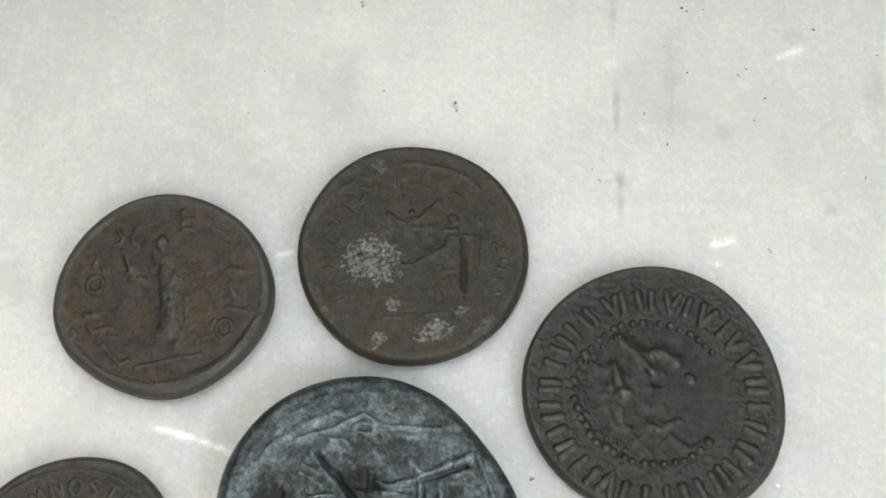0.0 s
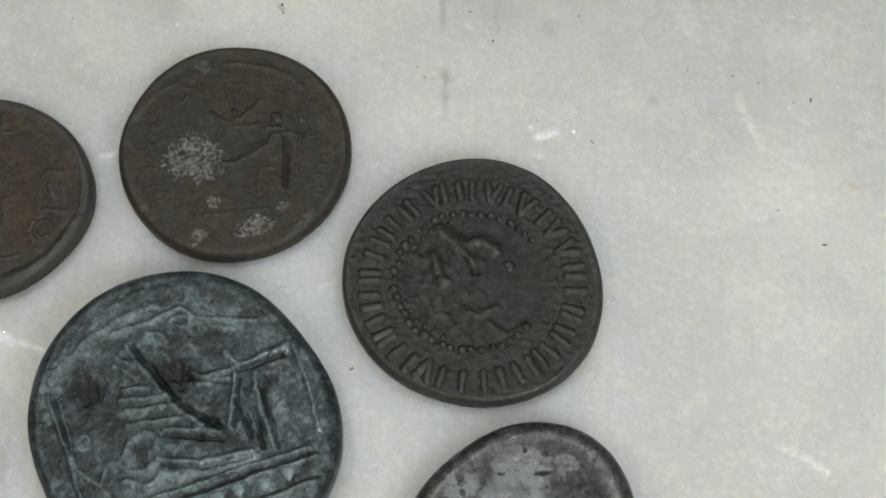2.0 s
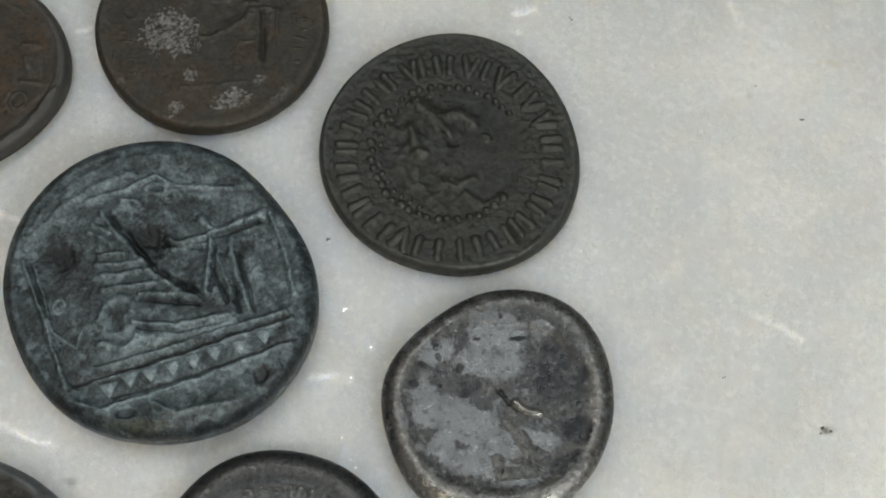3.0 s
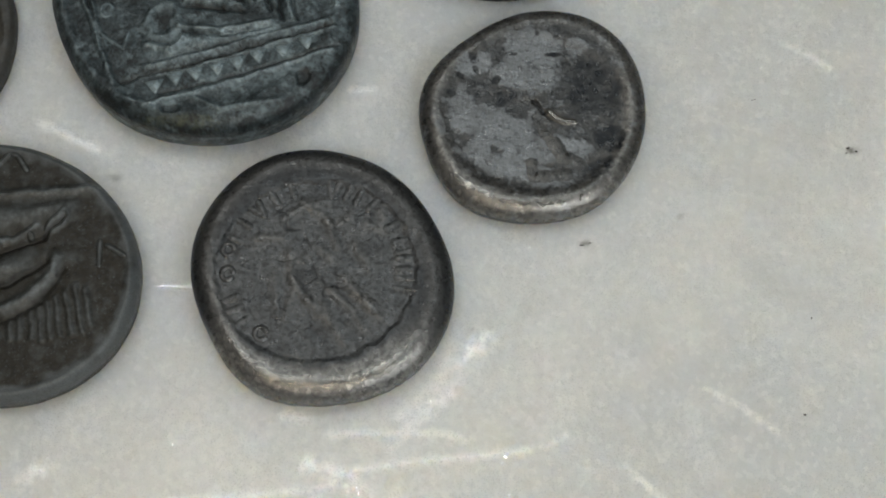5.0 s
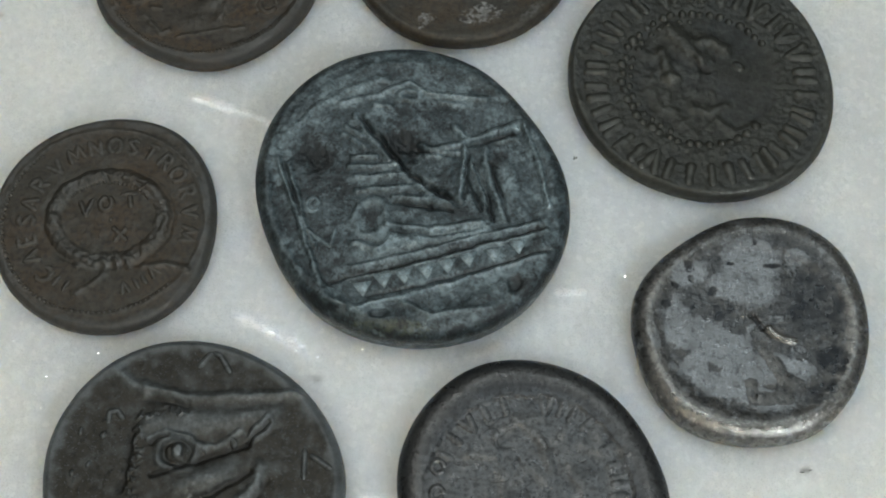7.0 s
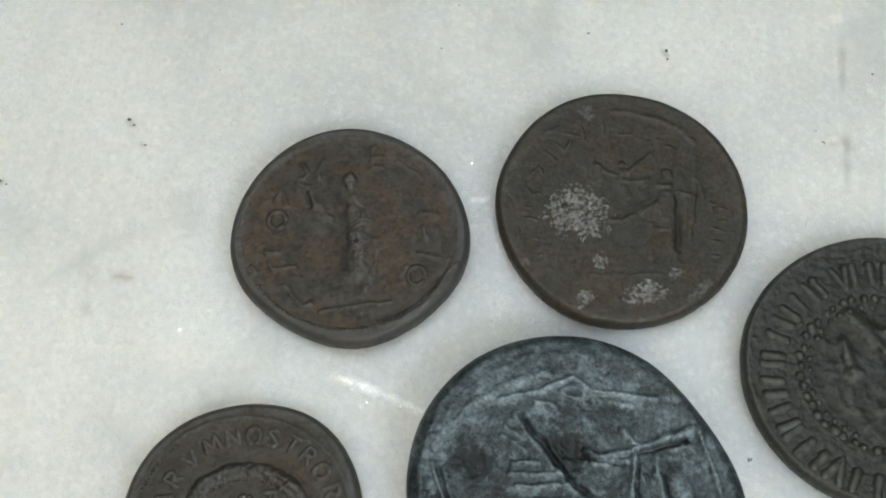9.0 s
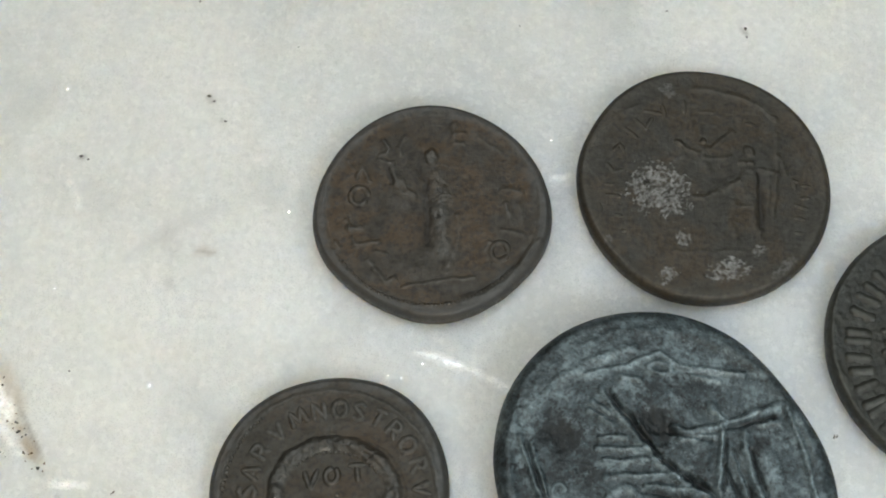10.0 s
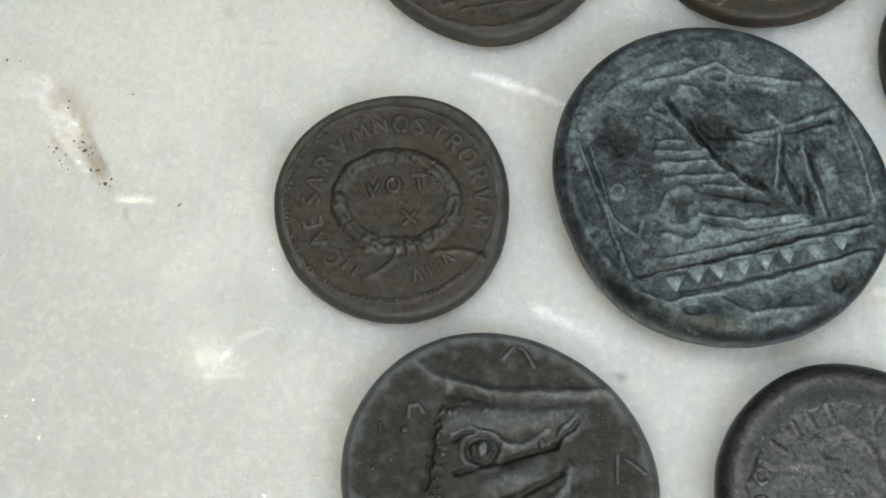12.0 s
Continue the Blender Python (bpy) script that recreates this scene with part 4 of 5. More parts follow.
    r.dirt((-5.19, -7.33), (-2.74, -7.3), 1.4, 0.7)
    r.ridge([(-3.61, -7.75), (0.24, -6.5), (6.44, -3.9), (11.2, -2.25)], 0.22, 0.16, 0.8)
    r.ridge([(-5.44, -9.3), (0.3, -7.14), (6.48, -4.55), (11.67, -2.61)], 0.17, -0.16)
    r.ridge([(-3.82, -8.75), (0.33, -7.52), (6.51, -4.97), (11.83, -2.82)], 0.2, 0.12, 0.7)
    r.ridge([(-3.25, -11.46), (2.58, -9.21), (11.92, -4.92)], 0.22, 0.16, 0.7)
    r.ridge([(-2.09, -10.89), (1.98, -9.2)], 0.2, 0.08, 0.5)
    r.oval((-1.87, -11.71), (0.05, -11.31), 0.45, -0.2)
    r.oval((8.92, -7.9), (10.4, -7.56), 0.95, -0.12)
    r.ridge([(0.87, -10.37), (3.33, -11.27), (8, -9.98)], 0.3, 0.13, 0.6)
    r.ridge([(-5.76, -10.62), (-2.35, -11.4)], 0.3, 0.1, 0.5)
    r.crust((-4.63, -12.66), (4.59, -12.27), 0.8, 0.5, 0.5, 0.03, 61)
    r.oval((7.53, 3.81), (9.34, -1.35), 1.6, 0.01, 0.4, 0.9)
    r.ridge([(-11.14, 0.93), (-10.25, 4.21), (-7.68, 7.24), (-4.32, 9.32)], 1.1, 0.02, 0.45)
    r.ridge([(0.5, 9.59), (4.44, 8.13), (7.33, 7.45)], 0.8, 0.02, 0.35)
    r.ridge([(-0.77, -5.4), (4, -3.75), (6.39, -3.09)], 0.9, 0.02, 0.4)
    r.ridge([(-3.68, -7.11), (-0.11, -5.96)], 0.7, 0.02, 0.4)
    r.ridge([(-2.41, -10.78), (3.19, -9.35), (8.43, -7.01)], 0.8, 0.02, 0.3)
    lumps = waves(r.x, r.y, 0.55, 401)
    r.h += 0.014 * lumps
    broad = waves(r.x, r.y, 3.5, 402)
    r.wear_light += 0.18 * np.clip(0.5 * lumps + broad + 0.2, 0, 1)
    r.wear_light *= np.clip(0.85 + 0.3 * waves(r.x, r.y, 0.3, 403), 0.3, 1.2)
    r.grime_shade += 0.55 * np.clip(-0.6 * lumps - broad - 0.1, 0, 1)
    r.dirt((-2.1, 6.19), (0.79, 1.86), 1.7, 0.9)
    r.ridge([(4.63, 4.28), (8.18, 5.7)], 0.2, -0.14)
    r.ridge([(5.33, 2.65), (7.44, -2.28)], 0.2, -0.2)
    r.ridge([(6.65, 2.83), (8.65, -2.11)], 0.16, -0.14)
    r.ridge([(4.75, 3.43), (4.77, -0.65)], 0.18, -0.18)
    r.ridge([(3.35, 5.51), (4.65, 4.98)], 0.2, 0.12, 1.0)
    r.ridge([(0.36, 3.36), (3.51, 3.2)], 0.16, -0.12)
    r.ridge([(-1.1, -1.63), (3.86, -1.78)], 0.2, -0.12)
    r.ridge([(-0.88, -4.1), (2.81, -4.24), (6.4, -3.15)], 0.2, -0.12)
    r.ridge([(-2.02, -10.09), (2.53, -8.55), (12.2, -4.49)], 0.16, -0.12)
    r.dirt((8.96, -8.53), (10.53, -7.35), 1.1, 0.6)
    r.grime_shade += 0.4 * (1 - step(r.edge + 0.5 * waves(r.x, r.y, 1.2, 407), 0.4, 1.3))
    r.dirt((-10.08, 0.03), (-6.34, 3.68), 2.8, 0.6)
    r.dirt((-9.84, -1.99), (-4.75, -8.56), 1.8, 0.4)
    r.dirt((-6.26, -0.13), (-4.53, -1.6), 1.5, 0.4)
    r.dirt((2.12, 5.1), (3.31, 6.03), 0.55, 0.5)
    r.dirt((-3.42, -1.78), (-1.92, -4.57), 0.9, 0.4)
    r.grime_shade += 0.6 * step(waves(r.x, r.y, 0.24, 405) + 0.6 * waves(r.x, r.y, 1.0, 406), 0.45, 0.9)
    r.grime_shade = np.clip(r.grime_shade, 0, 1) * (1 - 0.6 * np.clip(r.wear_light, 0, 1))


d, hd = coin("bronze_coin", "large thick bronze coin with blue-green patina and raised design", (-4.23, 6.27), 13.36, 3.85, [(1, 0.17, 35), (2, 0.68, -95), (3, 0.155, -34), (4, 0.12, -62), (5, 0.044, 55), (6, 0.046, 35)], VERDIGRIS, cut_d, bevel=1.3, rim=(0.9, 0.10, 0.6), lift=1.8, bow=0.35, rim_wear=0.08, seed=44, worn=0.45, rings=190, spokes=640)
for spot in [(-2.53, -9.52), (-0.94, -8.6), (0.67, -8.05), (2.44, -7.45), (4.06, -6.8), (5.73, -6.02), (7.74, -5.44), (9.65, -4.46)]:
    q = 1.0
    wedge("tooth", d, hd, VERDIGRIS, [(spot[0] - q, spot[1] + q * 0.35), (spot[0] + q * 0.2, spot[1] - q * 0.75), (spot[0] + q * 0.75, spot[1] + q * 0.8)], 0.2)
stroke("letter", d, hd, VERDIGRIS, [arc((-7.66, -2.53), 0.5, 0.62, 0, 345, 12)], 0.24, 0.10, "", 0.4)
stroke("letter", d, hd, VERDIGRIS, [[(-7.88, -4.81), (-5.68, -6.15), (-5.42, -4.47)]], 0.26, 0.11, "", 0.4)



def cut_e(r):
    r.edge_skin(0.35, 1.2)
    mid = (0.47, 0.25)
    r.hoop(mid, 4.85, 4.05, 0.42, 0.16, 0.9)
    r.hoop(mid, 4.25, 3.5, 0.2, 0.05, 0.5)
    r.hoop(mid, 5.5, 4.7, 0.2, -0.06)
    r.hoop((0, 0), 8.75, 8.6, 0.2, 0.05, 0.5)
    leaves = np.sin(17 * np.arctan2(r.y - mid[1], r.x - mid[0]) + 3 * waves(r.x, r.y, 1.5, 551))
    band = np.exp(-((np.hypot((r.x - mid[0]) / 4.65, (r.y - mid[1]) / 3.85) - 1) / 0.09) ** 2)
    r.h += 0.035 * leaves * band
    r.grime_shade += 0.35 * np.clip(-leaves, 0, 1) * band
    r.ridge([(0.73, -3.26), (1.27, -4.31)], 0.28, 0.12, 0.8)
    r.ridge([(1.75, -2.9), (2.27, -4.17)], 0.28, 0.12, 0.8)
    r.ridge([(2.77, -2.92), (3.14, -3.94)], 0.28, 0.12, 0.8)
    r.ridge([(1.2, -4.94), (0.45, -5.71), (-0.75, -6.81)], 0.28, 0.1, 0.8)
    r.ridge([(4.32, -3.82), (6.15, -3.43), (8.01, -3.72)], 0.26, 0.13, 0.9)
    r.ridge([(-1.19, -4.39), (0.21, -4.36)], 0.3, 0.1, 0.9)
    r.dirt((-7.5, -0.22), (-4.6, -5.35), 1.2, 0.25)


e, he = coin("bronze_coin", "small brown bronze coin with wreath ring and short lettering", (-29.90, 1.43), 9.87, 1.5, [(1, 0.14, 20), (2, 0.178, -134), (3, 0.175, 179), (4, 0.08, -144)], WREATH_BROWN, cut_e, bevel=0.6, rim=(0.5, 0.05, 0.4), lift=1.6, seed=55, worn=0.8)
stroke("letter", e, he, WREATH_BROWN, [[(-2.27, 1.59), (-1.51, 0.25), (-1.16, 1.91)]], 0.34, 0.16, "raised letter V", 0.7)
stroke("letter", e, he, WREATH_BROWN, [arc((0.01, 1.52), 0.5, 0.62, 90, 440, 14)], 0.34, 0.16, "raised letter O", 0.7)
stroke("letter", e, he, WREATH_BROWN, [[(1.14, 2.51), (2.54, 2.82)], [(1.84, 2.66), (2.22, 1.32)]], 0.34, 0.16, "raised letter T", 0.7)
stroke("letter", e, he, WREATH_BROWN, [[(0.95, -0.51), (2.46, -1.66)], [(2.25, -0.38), (1.37, -1.87)]], 0.34, 0.13, "raised letter X", 0.7)
bead_row(e, he, bead_mesh(WREATH_BROWN, 0.22, 0.1), [(0.71, 0.14)], RNG)
legend(e, he, WREATH_BROWN, (0.5, 0.1), 6.3, 7.7, "CAESARVMNOSTRORVM", [232, 216, 202, 187, 174, 159, 142, 126, 111, 97, 84, 70, 57, 43, 28, 12, 355], 0.35, 0.10, RNG)
legend_bars(e, he, WREATH_BROWN, (0.3, 0), 6.0, 7.1, [240, 252, 296, 308, 320], 0.3, 0.12, RNG)
bead_row(e, he, bead_mesh(WREATH_BROWN, 0.2, 0.1), arc((0, 0), 8.5, 8.4, 140, 322, 62), RNG)
bead_row(e, he, bead_mesh(WREATH_BROWN, 0.15, 0.08), arc((0.47, 0.25), 4.0, 3.3, 40, 150, 20), RNG)



def cut_f(r):
    r.edge_skin(0.75, 1.5)
    r.ridge([(-7.47, 7.7), (-5.68, 6.68), (-4.75, 6.27)], 0.5, 0.2, 0.9)
    r.ridge([(-4.79, 6.77), (-3.35, 6.41), (-1.31, 6.09), (1.72, 6.51), (5.03, 7.0), (7.56, 7.38)], 0.42, 0.26, 1)
    r.ridge([(-4.47, 5.61), (-2.61, 5.51), (-1.18, 5.45)], 0.3, -0.12, 0.8)
    r.ridge([(-3.95, 3.69), (-1.02, 4.58), (2.06, 4.66), (4.19, 5.29), (5.55, 5.55)], 0.75, 0.24, 0.7)
    r.oval((-4.06, 2.86), (3.26, 4.2), 1.1, 0.16, 0.5, 1)
    r.ridge([(0.21, 2.49), (1.49, 2.39), (2.59, 3.26), (3.3, 3.97)], 0.24, 0.14, 1)
    r.oval((3.99, 2.88), (5.83, 5.57), 0.75, 0.2, 0.7, 0.5)
    r.ridge([(4.07, 3.06), (5.44, 4.86)], 0.2, -0.22, 0.8)
    r.oval((2.73, 3.27), (3.15, 2.45), 0.35, 0.12, 0.6, 0.5)
    r.hoop((-1.35, 1.64), 1.5, 1.35, 0.28, 0.14, 0.7)
    r.hoop((-1.36, 1.69), 1.05, 0.95, 0.2, -0.2)
    r.oval((-1.87, 1.7), (-0.77, 1.81), 0.72, 0.24, 0.9, 0.5)
    r.ridge([(-3.77, 2.54), (-2.44, 3.2), (-0.75, 3.15), (0.84, 2.15)], 0.2, 0.12, 0.7)
    r.ridge([(-3.49, 2.11), (-3.04, 2.68), (-2.25, 2.93)], 0.16, -0.14, 0.8)
    r.ridge([(-2.88, -0.24), (-0.31, 0.83), (1.73, 1.84), (4.1, 2.89)], 0.24, -0.24, 0.8)
    r.oval((-2.68, -1.92), (5.08, 1.73), 1.55, 0.36, 0.75, 1)
    r.ridge([(-1.79, -2.67), (0.26, -2.17), (2.49, -0.82), (4.56, 0.73)], 0.24, -0.2, 0.8)
    r.ridge([(-1.94, -3.85), (0.03, -3.84), (2.12, -3.32), (3.81, -2.08), (5.14, -0.26), (5.44, 1.25)], 0.5, 0.24, 0.95)
    r.ridge([(-2.14, -4.59), (0.19, -4.68), (2.81, -4.07), (4.71, -2.49), (6.03, 0.17)], 0.3, -0.12, 0.8)
    mane = np.exp(-((off_line(r.x, r.y, [(-4.72, 3.61), (-4.54, 1.37), (-4.52, -0.92), (-3.95, -2.89)]) / 0.6) ** 2)) + np.exp(-((off_line(r.x, r.y, [(-4.35, 4.3), (-2.77, 4.9), (-1.35, 4.84)]) / 0.4) ** 2))
    lumps = np.clip(waves(r.x, r.y, 0.55, 502), -0.2, 1)
    r.h += 0.16 * mane * (0.4 + lumps)
    r.wear_light += 0.6 * mane * np.clip(lumps + 0.2, 0, 1)
    r.ridge([(-5.21, 3.27), (-5.01, -0.4), (-5.24, -1.56)], 0.35, -0.16, 0.8)
    r.oval((-6.81, -4.97), (-5.19, -4.86), 1.2, 0.34, 0.8, 0.7)
    r.oval((-4.15, -4.8), (-3.05, -4.58), 1.1, 0.32, 0.8, 0.7)
    r.ridge([(-5.19, -3.8), (-4.69, -4.86), (-4.79, -5.7)], 0.2, -0.1, 0.8)
    r.ridge([(-7.21, -4.01), (-7.43, -5.15), (-6.01, -6.37), (-4.63, -7.1), (-2.73, -6.41)], 0.2, -0.1, 0.8)
    r.ridge([(-5.92, -6.14), (-4.95, -6.86), (-4.24, -7.01), (-2.74, -6.36)], 0.24, 0.14, 0.7)
    r.oval((-4.82, -6.58), (-3.39, -6.37), 0.4, 0.16, 0.6, 0.5)
    r.ridge([(-3.36, -3.61), (-2.51, -4.52), (-2.69, -5.53)], 0.24, 0.13, 0.6)
    r.ridge([(1.6, -4.89), (1.8, -5.72)], 0.26, 0.13, 0.5)
    r.ridge([(2.59, -4.37), (2.9, -5.77)], 0.26, 0.13, 0.5)
    r.ridge([(3.23, -4.03), (3.62, -5.69)], 0.26, 0.13, 0.5)
    r.ridge([(4.06, -3.45), (4.62, -5.69)], 0.26, 0.13, 0.5)
    r.ridge([(4.69, -3.19), (5.35, -5.73)], 0.26, 0.13, 0.5)
    r.ridge([(5.3, -2.76), (6.08, -5.54)], 0.26, 0.13, 0.5)
    r.ridge([(5.89, -2.23), (6.72, -5.2)], 0.26, 0.13, 0.5)
    r.ridge([(6.54, -1.69), (7.65, -5.1)], 0.26, 0.13, 0.5)
    r.ridge([(7.21, -1.11), (8.43, -4.91)], 0.26, 0.13, 0.5)
    r.ridge([(8.06, -1.3), (9.0, -4.25)], 0.26, 0.13, 0.5)
    r.oval((-9.34, 2.52), (-9.04, 2.44), 0.36, 0.15, 0.5, 0.5)
    r.oval((-7.6, 2.56), (-7.21, 2.31), 0.42, 0.15, 0.5, 0.5)
    r.oval((-9.29, -0.73), (-9.02, -0.93), 0.3, 0.12, 0.5, 0.5)
    r.oval((-8.24, 0.06), (-7.93, -0.08), 0.3, 0.1, 0.5, 0.5)
    r.h += 0.05 * np.clip(waves(r.x, r.y, 0.7, 501) - 0.5, 0, 1) * (r.x < -5)


f, hf = coin("bronze_coin", "dark brown bronze coin with bold smooth raised shapes", (-18.15, -19.53), 11.57, 2.4, [(1, 0.12, -14), (2, 0.648, -44), (3, 0.096, -71), (4, 0.034, 142)], DARK_BROWN, cut_f, bevel=0.8, rim=(0.65, 0.12, 0.42), lift=1.2, seed=66, rings=180, spokes=600)
stroke("letter", f, hf, DARK_BROWN, [[(-0.94, 8.67), (-0.06, 10.06)], [(0.0, 10.06), (0.7, 9.83), (1.71, 8.48)]], 0.34, 0.16)
stroke("letter", f, hf, DARK_BROWN, [[(8.61, 3.01), (8.85, 0.61)]], 0.34, 0.16)
stroke("letter", f, hf, DARK_BROWN, [[(9.08, 2.63), (10.94, 1.65)]], 0.34, 0.16)
stroke("letter", f, hf, DARK_BROWN, [[(-7.2, 3.36), (-7.29, 4.29), (-6.65, 4.47), (-6.05, 3.77)]], 0.34, 0.16)


def cut_g(r):
    mid = (-0.21, -0.05)
    q = np.hypot((r.x - mid[0]) / 8.24, (r.y - mid[1]) / 7.94) + 0.012 * waves(r.x, r.y, 1.2, 601)
    k = 1 - step(q, 0.93, 1.0)
    r.h -= 0.14 * k
    r.wear_light += 0.06 * k
    # Groove grime, then painted shade on the far rim and highlight nearest the viewer.
    r.grime_shade += 0.2 * np.exp(-(((q - 0.985) / 0.03) ** 2)) + 0.55 * step(q, 0.99, 1.06) * (1 - step(-r.y, 3, 7))
    r.wear_light += 0.5 * step(q, 1.0, 1.08) * step(-r.y, 3, 7)
    for line in ([(-3.23, 3.99), (-1.6, 5.38), (0.15, 5.82)], [(-1.63, 5.66), (1.12, 3.72), (2.05, 4.62)], [(-2.41, 1.21), (-1.81, -1.93), (-2.29, -4.33)], [(-1.45, 0.5), (-0.47, 1.94), (0.89, 0.99)], [(-0.74, -2.62), (1.17, -4.31)], [(-1.93, -0.88), (-0.74, -2.62)], [(1.15, -1.65), (3.31, -3.41), (4.06, -4.89)], [(2.04, -0.51), (4.23, -2.67)], [(0.54, -3.02), (2.56, -5.93)], [(3.15, -1.72), (5.3, -3.61)], [(3.63, 3.95), (5.17, 3.69), (6.64, 4.24)], [(4.52, 5.41), (4.84, 4.61)], [(6.02, 2.55), (6.47, 0.18)], [(-3.45, -0.76), (-2.84, -3.86)], [(2.78, 2.24), (3.95, 0.47)], [(-5.07, 2.32), (-3.06, 2.5)], [(0.31, 4.19), (1.28, 2.1)]):
        r.ridge(line, 0.40, 0.09, 0.18)
    for line in ([(-1.41, -1.1), (0.6, -3.54)], [(1.62, -1.34), (3.83, -3.75)], [(-0.13, -4.9), (0.54, -5.36)], [(1.15, 3.45), (1.8, 1.88)], [(-2.72, -2.81), (-2.42, -4.34)]):
        r.ridge(line, 0.3, -0.05)
    lumps = waves(r.x, r.y, 0.8, 602)
    r.h += 0.007 * lumps * k
    cracks = np.exp(-((waves(r.x, r.y, 2.2, 604) / 0.05) ** 2)) * step(waves(r.x, r.y, 3.0, 605), 0.0, 0.5)
    r.h -= 0.05 * cracks * k
    r.grime_shade += (0.7 * cracks + 0.5 * np.clip(waves(r.x, r.y, 2.6, 606) - 0.35, 0, 1)) * k
    r.crust((-5.17, -7.19), (5.28, -8.96), 0.9, 0.4, 0.5, 0.03, 63)


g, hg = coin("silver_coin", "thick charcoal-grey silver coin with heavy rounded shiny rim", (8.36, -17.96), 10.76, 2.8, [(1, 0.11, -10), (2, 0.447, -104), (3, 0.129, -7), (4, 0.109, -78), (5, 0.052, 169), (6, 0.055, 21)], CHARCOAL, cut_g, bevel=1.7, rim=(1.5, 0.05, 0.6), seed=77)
for spot in [(-7.39, 1.15), (-7.21, -0.9), (-4, -5.66)]:
    stroke("letter", g, hg, CHARCOAL, [arc(spot, 0.48, 0.52, 0, 345, 12)], 0.3, 0.14, "", 0.2)
legend_bars(g, hg, CHARCOAL, (-0.21, -0.05), 6.29, 7.79, [222, 208, 163, 150, 137, 124, 111, 84, 70, 56, 36, 20, 8, -6], 0.42, 0.10, RNG, wear_light=0.16)
for line in ([(6.89, -0.44), (7.76, -0.44)], [(6.88, -1.23), (7.88, -1.32)]):
    stroke("letter", g, hg, CHARCOAL, [line], 0.2, 0.16)



def cut_h(r):
    mid = (-0.03, -0.31)
    q = np.hypot((r.x - mid[0]) / 8.33, (r.y - mid[1]) / 7.72) + 0.01 * waves(r.x, r.y, 1.2, 701)
    r.h -= 0.22 * (1 - step(q, 0.85, 1.02))
    pale = [((-5.73, -0.55), (0.62, -3.54), 2.2, 0.85), ((-2.61, -5.5), (3.77, -6.36), 1.1, 0.75), ((-7.05, 3.21), (-3.72, 4.81), 1.2, 0.8), ((-3.1, 6.31), (2.19, 5.06), 2.3, 1.0), ((-4.12, 3.58), (2.24, 2.88), 1.7, 1.0), ((-3.04, 4.84), (0.41, 3.53), 2.2, 1.0), ((-6.96, 1.54), (-5.17, -2.86), 1.5, 0.85), ((-4.86, -0.04), (-3.39, -2.78), 1.2, 0.75), ((-5.73, -4.72), (-0.77, -1.51), 1.6, 0.8), ((-5.51, -4.71), (0.68, -5.36), 1.6, 0.75), ((-0.7, -3.59), (5.26, -3.34), 1.3, 0.8), ((-0.53, -2.2), (1.55, -5.33), 1.3, 0.75), ((0.06, -6.63), (3.32, -5.88), 0.5, 0.9), ((2.15, 6.77), (4.45, 5.88), 0.8, 0.75), ((-8.88, -0.21), (-7.6, -2.96), 0.7, 0.45), ((6.79, -1.42), (7.69, -3.24), 0.5, 0.5)]
    bare = [((3.09, 5.34), (7.22, -0.24), 2.5, 0.8), ((3.82, 2.95), (3.66, -0.39), 1.3, 0.75), ((5.23, -1.26), (7.47, -3.25), 1.6, 1.0), ((3.77, -6.14), (7.03, -3.95), 0.9, 0.9), ((-3.8, 1.31), (-2.51, 0.18), 0.75, 1.0), ((-2.91, 1.71), (-1.64, 0.81), 0.7, 0.8), ((-3.86, 2.75), (-3.17, 2.41), 0.5, 1.0), ((-5.31, 1.01), (-4.77, 1.03), 0.36, 1.0), ((-6.01, 5.08), (-4.82, 3.91), 0.55, 0.85), ((-5.15, 3.78), (-5.34, 3.04), 0.3, 0.9), ((0.36, 5.35), (2.18, 5.35), 0.3, 1.0), ((-2.59, 5.05), (-1.69, 5.26), 0.2, 1.0), ((-7.74, 1.27), (-6.71, 1.07), 0.4, 0.9), ((-7.04, 2.97), (-6.12, 2.65), 0.35, 0.8), ((-0.28, 7.66), (-0.1, 6.92), 0.2, 0.9), ((-5.17, 6.47), (-4.62, 5.5), 0.35, 0.8), ((-3.9, -3.73), (-1.82, -3.29), 0.95, 0.55), ((-3.25, -0.91), (-0.59, -0.33), 0.8, 0.6), ((0.56, -1.45), (1.72, -3.03), 0.3, 0.6), ((1.72, -3.03), (4.18, -4.53), 0.3, 0.7), ((0.03, -5.62), (0.43, -4.46), 0.25, 0.6), ((0.45, -5.03), (3.31, -5.25), 0.3, 0.6)]
    r.blotch(pale, bare, 0.27, 71)
    r.ridge([(-0.13, 0.75), (0.41, -0.05), (1.43, -0.71)], 0.2, -0.16)
    # Near rim painted lighter as its highlight, far rim darker as its shade.
    r.wear_light += 0.5 * step(q, 1.0, 1.12) * step(-r.y, 2, 7)
    r.grime_shade += 0.25 * step(q + 0.05 * waves(r.x, r.y, 1.5, 709), 1.0, 1.1) * (1 - step(-r.y, 3, 7))


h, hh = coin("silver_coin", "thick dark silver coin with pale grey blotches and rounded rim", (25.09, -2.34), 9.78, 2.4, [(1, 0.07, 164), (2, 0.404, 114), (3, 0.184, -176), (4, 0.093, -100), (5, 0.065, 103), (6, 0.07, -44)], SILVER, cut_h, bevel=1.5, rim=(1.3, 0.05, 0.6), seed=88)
stroke("raised_line", h, hh, SILVER, [[(0.96, 0.09), (1.77, -0.7), (2.44, -0.95), (3.49, -0.98)]], 0.5, 0.22, "polished curved ridge", 1.0)
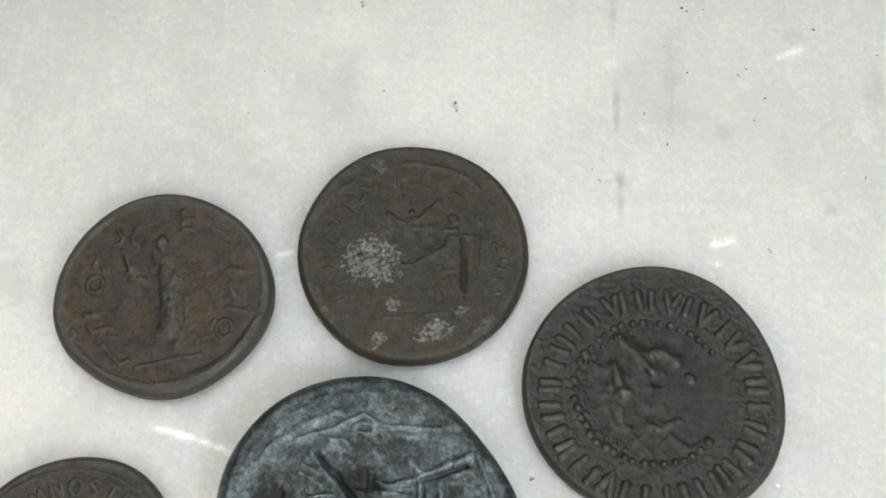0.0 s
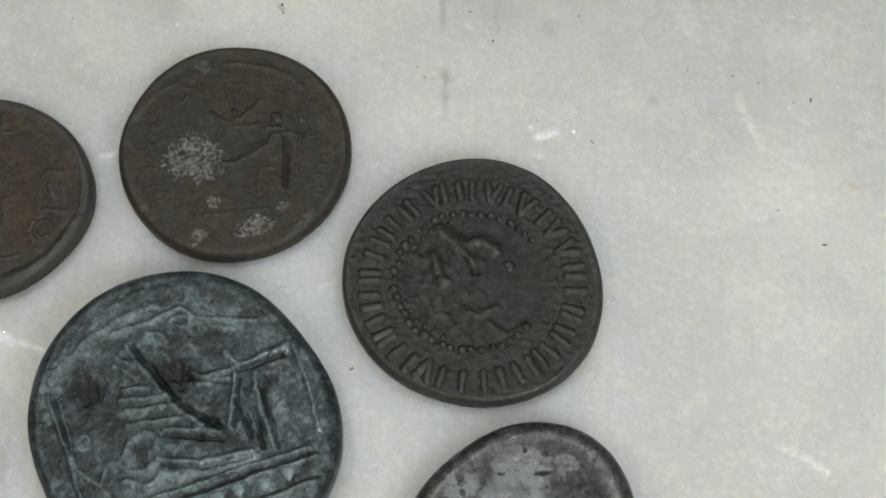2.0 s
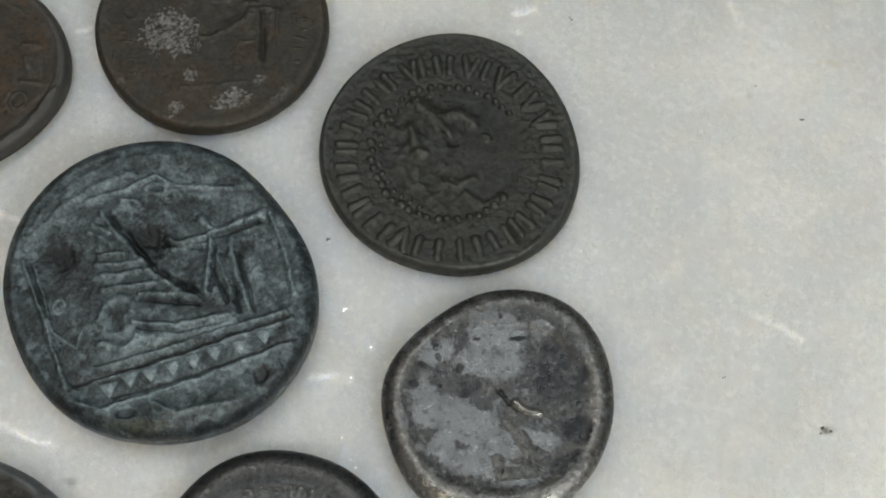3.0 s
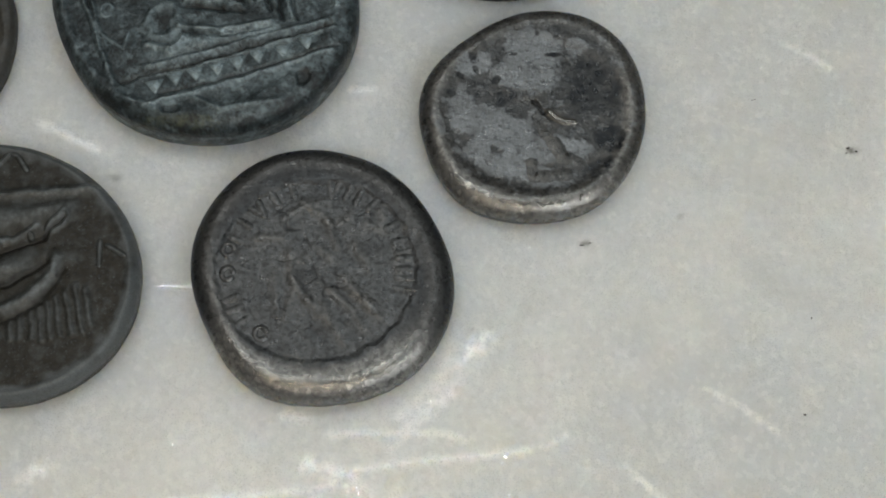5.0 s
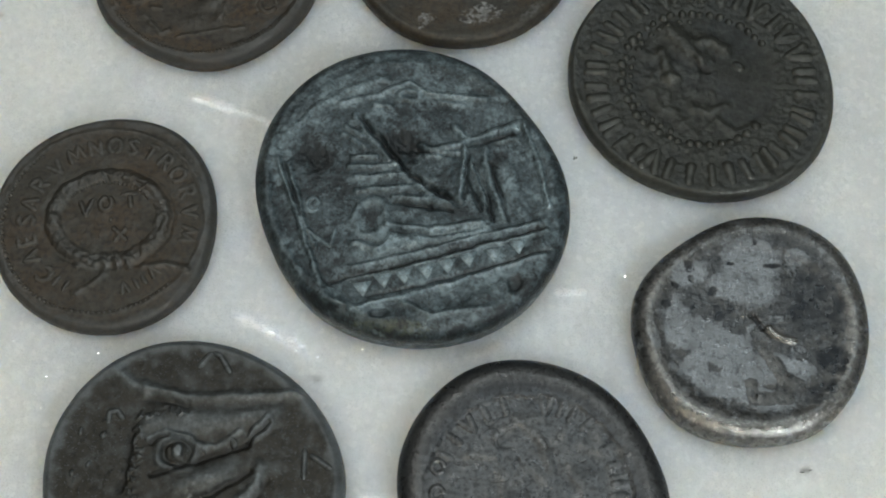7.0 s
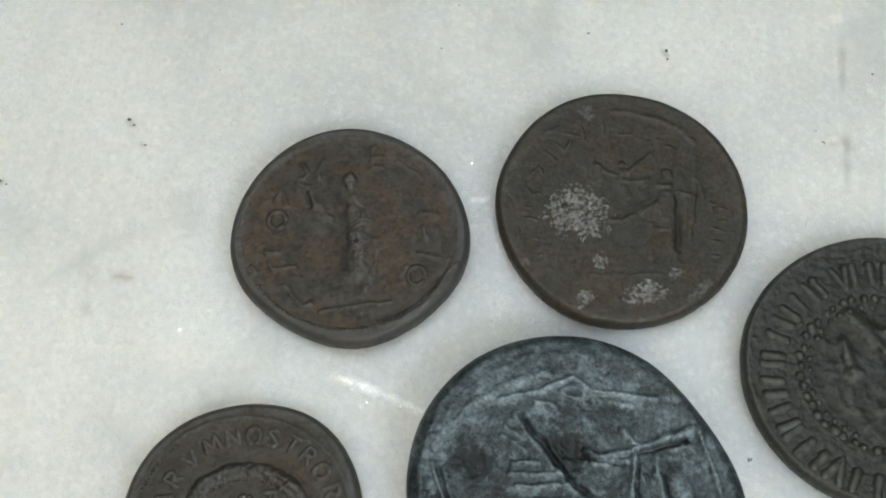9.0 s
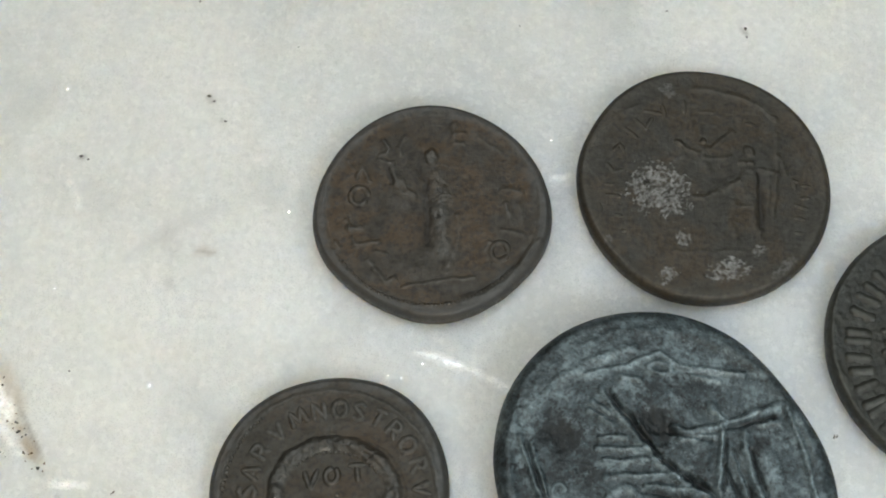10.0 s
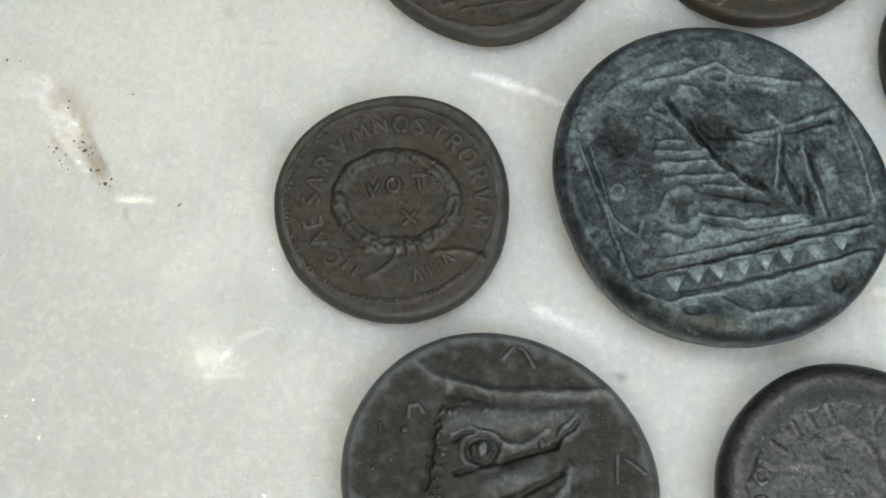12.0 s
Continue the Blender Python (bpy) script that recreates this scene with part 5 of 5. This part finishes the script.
stroke("raised_line", h, hh, SILVER, [[(0.57, -1.92), (1.72, -3.14), (2.41, -4.38), (4.18, -4.76)]], 0.7, 0.05, "", 0.15)
stroke("raised_line", h, hh, SILVER, [[(-0.23, -4.49), (0.05, -6.29), (3.32, -5.88)]], 0.7, 0.05, "", 0.15)


# ---- dirt on the slab ----
def speck_mesh(rng, long, wide, material):
    """A flat crumb of dirt with a ragged edge."""
    n = 9
    pts = [(long * rng.uniform(0.6, 1.1) * math.cos(k * 2 * math.pi / n), wide * rng.uniform(0.6, 1.1) * math.sin(k * 2 * math.pi / n)) for k in range(n)]
    verts = [(0, 0, 0.04)] + [(px * 0.6, py * 0.6, 0.035) for px, py in pts] + [(px, py, -0.07) for px, py in pts]
    tris = [(0, 1 + k, 1 + (k + 1) % n) for k in range(n)]
    quads = [(1 + k, 1 + n + k, 1 + n + (k + 1) % n, 1 + (k + 1) % n) for k in range(n)]
    return mesh_of("dirt_speck", np.array(verts) / 1000, quads, tris, material)


def speck(at, long, wide, turn, material=DIRT, rng=random.Random(5)):
    ob = tagged(new("dirt_speck", speck_mesh(rng, long, wide, material)), "tiny dark dirt speck on the white marble" if material is DIRT else "tiny brown crumb of dirt in the chipped marble scar", "dirt", "dirt specks on the slab")
    ob.matrix_world = pose(at[0] / 1000, at[1] / 1000, -0.00004, 0, 0, turn)


speck((-10.55, 61.40), 0.25, 0.15, 60)
speck((-10.71, 61.82), 0.2, 0.15, 0)
speck((-0.00, 50.21), 0.3, 0.2, 80)
speck((0.18, 49.30), 0.25, 0.12, 100)
speck((22.42, 62.77), 0.3, 0.2, 20)
speck((22.94, 62.38), 0.2, 0.15, 0)
speck((35.75, 60.75), 0.3, 0.15, 0)
speck((28.87, 55.73), 0.18, 0.12, 0)
speck((28.02, 55.02), 0.12, 0.1, 0)
speck((23.02, 55.02), 0.2, 0.12, 70)
speck((18.81, 49.99), 0.14, 0.12, 0)
speck((41.92, 58.02), 0.22, 0.16, 0)
speck((-7.30, 51.27), 0.1, 0.1, 0)
speck((-20.72, 47.90), 0.1, 0.1, 0)
speck((13.88, 43.42), 0.1, 0.1, 0)
speck((44.37, 43.40), 0.2, 0.14, 0)
speck((46.78, 42.65), 0.15, 0.1, 0)
speck((50.02, 40.61), 0.12, 0.1, 0)
speck((51.71, 40.92), 0.4, 0.14, 85)
speck((30.73, 35.84), 0.1, 0.16, 0)
speck((52.02, 25.79), 0.22, 0.1, 10)
speck((43.79, 0.97), 0.13, 0.1, 0)
speck((9.71, 12.35), 0.28, 0.09, 80)
speck((47.89, 29.12), 0.1, 0.1, 60)
speck((51.85, -3.01), 0.25, 0.18, 20)
speck((52.53, -3.28), 0.22, 0.14, 0)
speck((51.68, -3.51), 0.18, 0.1, 0)
speck((51.86, 25.78), 0.3, 0.1, 10)
speck((43.98, 1.06), 0.12, 0.1, 0)
speck((47.54, -26.54), 0.18, 0.14, 0)
speck((-13.19, -38.46), 0.14, 0.14, 0)
speck((29.55, -13.42), 0.3, 0.08, 8)
speck((30.19, -13.17), 0.2, 0.08, 8)
speck((48.29, -18.47), 0.12, 0.1, 0)
speck((9.51, 12.30), 0.28, 0.09, 80)
speck((-58.34, 29.09), 0.3, 0.2, 10)
speck((-57.63, 28.84), 0.16, 0.12, 0)
speck((-48.11, 36.78), 0.3, 0.2, 0)
speck((-47.55, 36.26), 0.2, 0.14, 0)
speck((-46.04, 34.33), 0.18, 0.12, 0)
speck((-51.35, 46.85), 0.16, 0.14, 0)
speck((-19.77, 52.88), 0.12, 0.1, 0)
speck((-7.39, 51.20), 0.1, 0.1, 0)
speck((-40.93, 43.02), 0.1, 0.1, 0)
speck((-65.85, 10.83), 0.26, 0.12, 70)
speck((-56.75, 3.25), 0.28, 0.16, 30)
speck((-59.25, 7.01), 0.16, 0.12, 0)
speck((-59.33, 7.66), 0.14, 0.08, 70)
speck((-59.23, 3.13), 0.18, 0.14, 0)
speck((-57.21, 4.04), 0.16, 0.12, 0)
speck((-55.81, 1.57), 0.22, 0.12, -50)
speck((-54.29, 0.47), 0.22, 0.12, -50)
speck((-47.53, -0.54), 0.22, 0.12, 70)
speck((-53.93, 8.97), 0.1, 0.09, 0)
speck((-64.62, 10.87), 0.1, 0.08, 0)
speck((-47.65, -0.68), 0.18, 0.1, 70)
speck((-53.86, 8.98), 0.1, 0.1, 0)
speck((-63.27, 19.12), 0.1, 0.1, 0)
speck((24.66, 62.68), 0.16, 0.1, 0)
speck((20.67, 57.99), 0.12, 0.1, 0)
speck((30.70, 52.40), 0.25, 0.14, 0)
speck((29.60, 49.81), 0.2, 0.07, -10)
speck((21.12, 46.66), 0.14, 0.2, 0)
speck((25.57, 37.88), 0.1, 0.1, 0)
speck((30.87, 35.60), 0.2, 0.1, 30)
speck((40.08, 43.99), 0.3, 0.06, 85)
speck((14.63, 42.29), 0.25, 0.07, -30)
speck((28.13, 54.89), 0.14, 0.09, 0)


def scar_specks():
    """Crumbs caught along the chipped scar in the slab."""
    rng = random.Random(12)
    line = [(-59.31, 6.76), (-54.04, 0), (-60.55, 4.97), (-57.13, 0.47)]
    for k in range(34):
        (ax, ay), (bx, by) = line[k % 2 * 2], line[k % 2 * 2 + 1]
        s = rng.betavariate(2.2, 1.4)
        size = rng.choice([0.05, 0.06, 0.08, 0.11])
        speck((ax + (bx - ax) * s + rng.gauss(0, 0.45), ay + (by - ay) * s + rng.gauss(0, 0.45)), size * rng.uniform(1, 2), size, rng.uniform(0, 180), RUST_DIRT if k % 3 else DIRT, rng)


scar_specks()
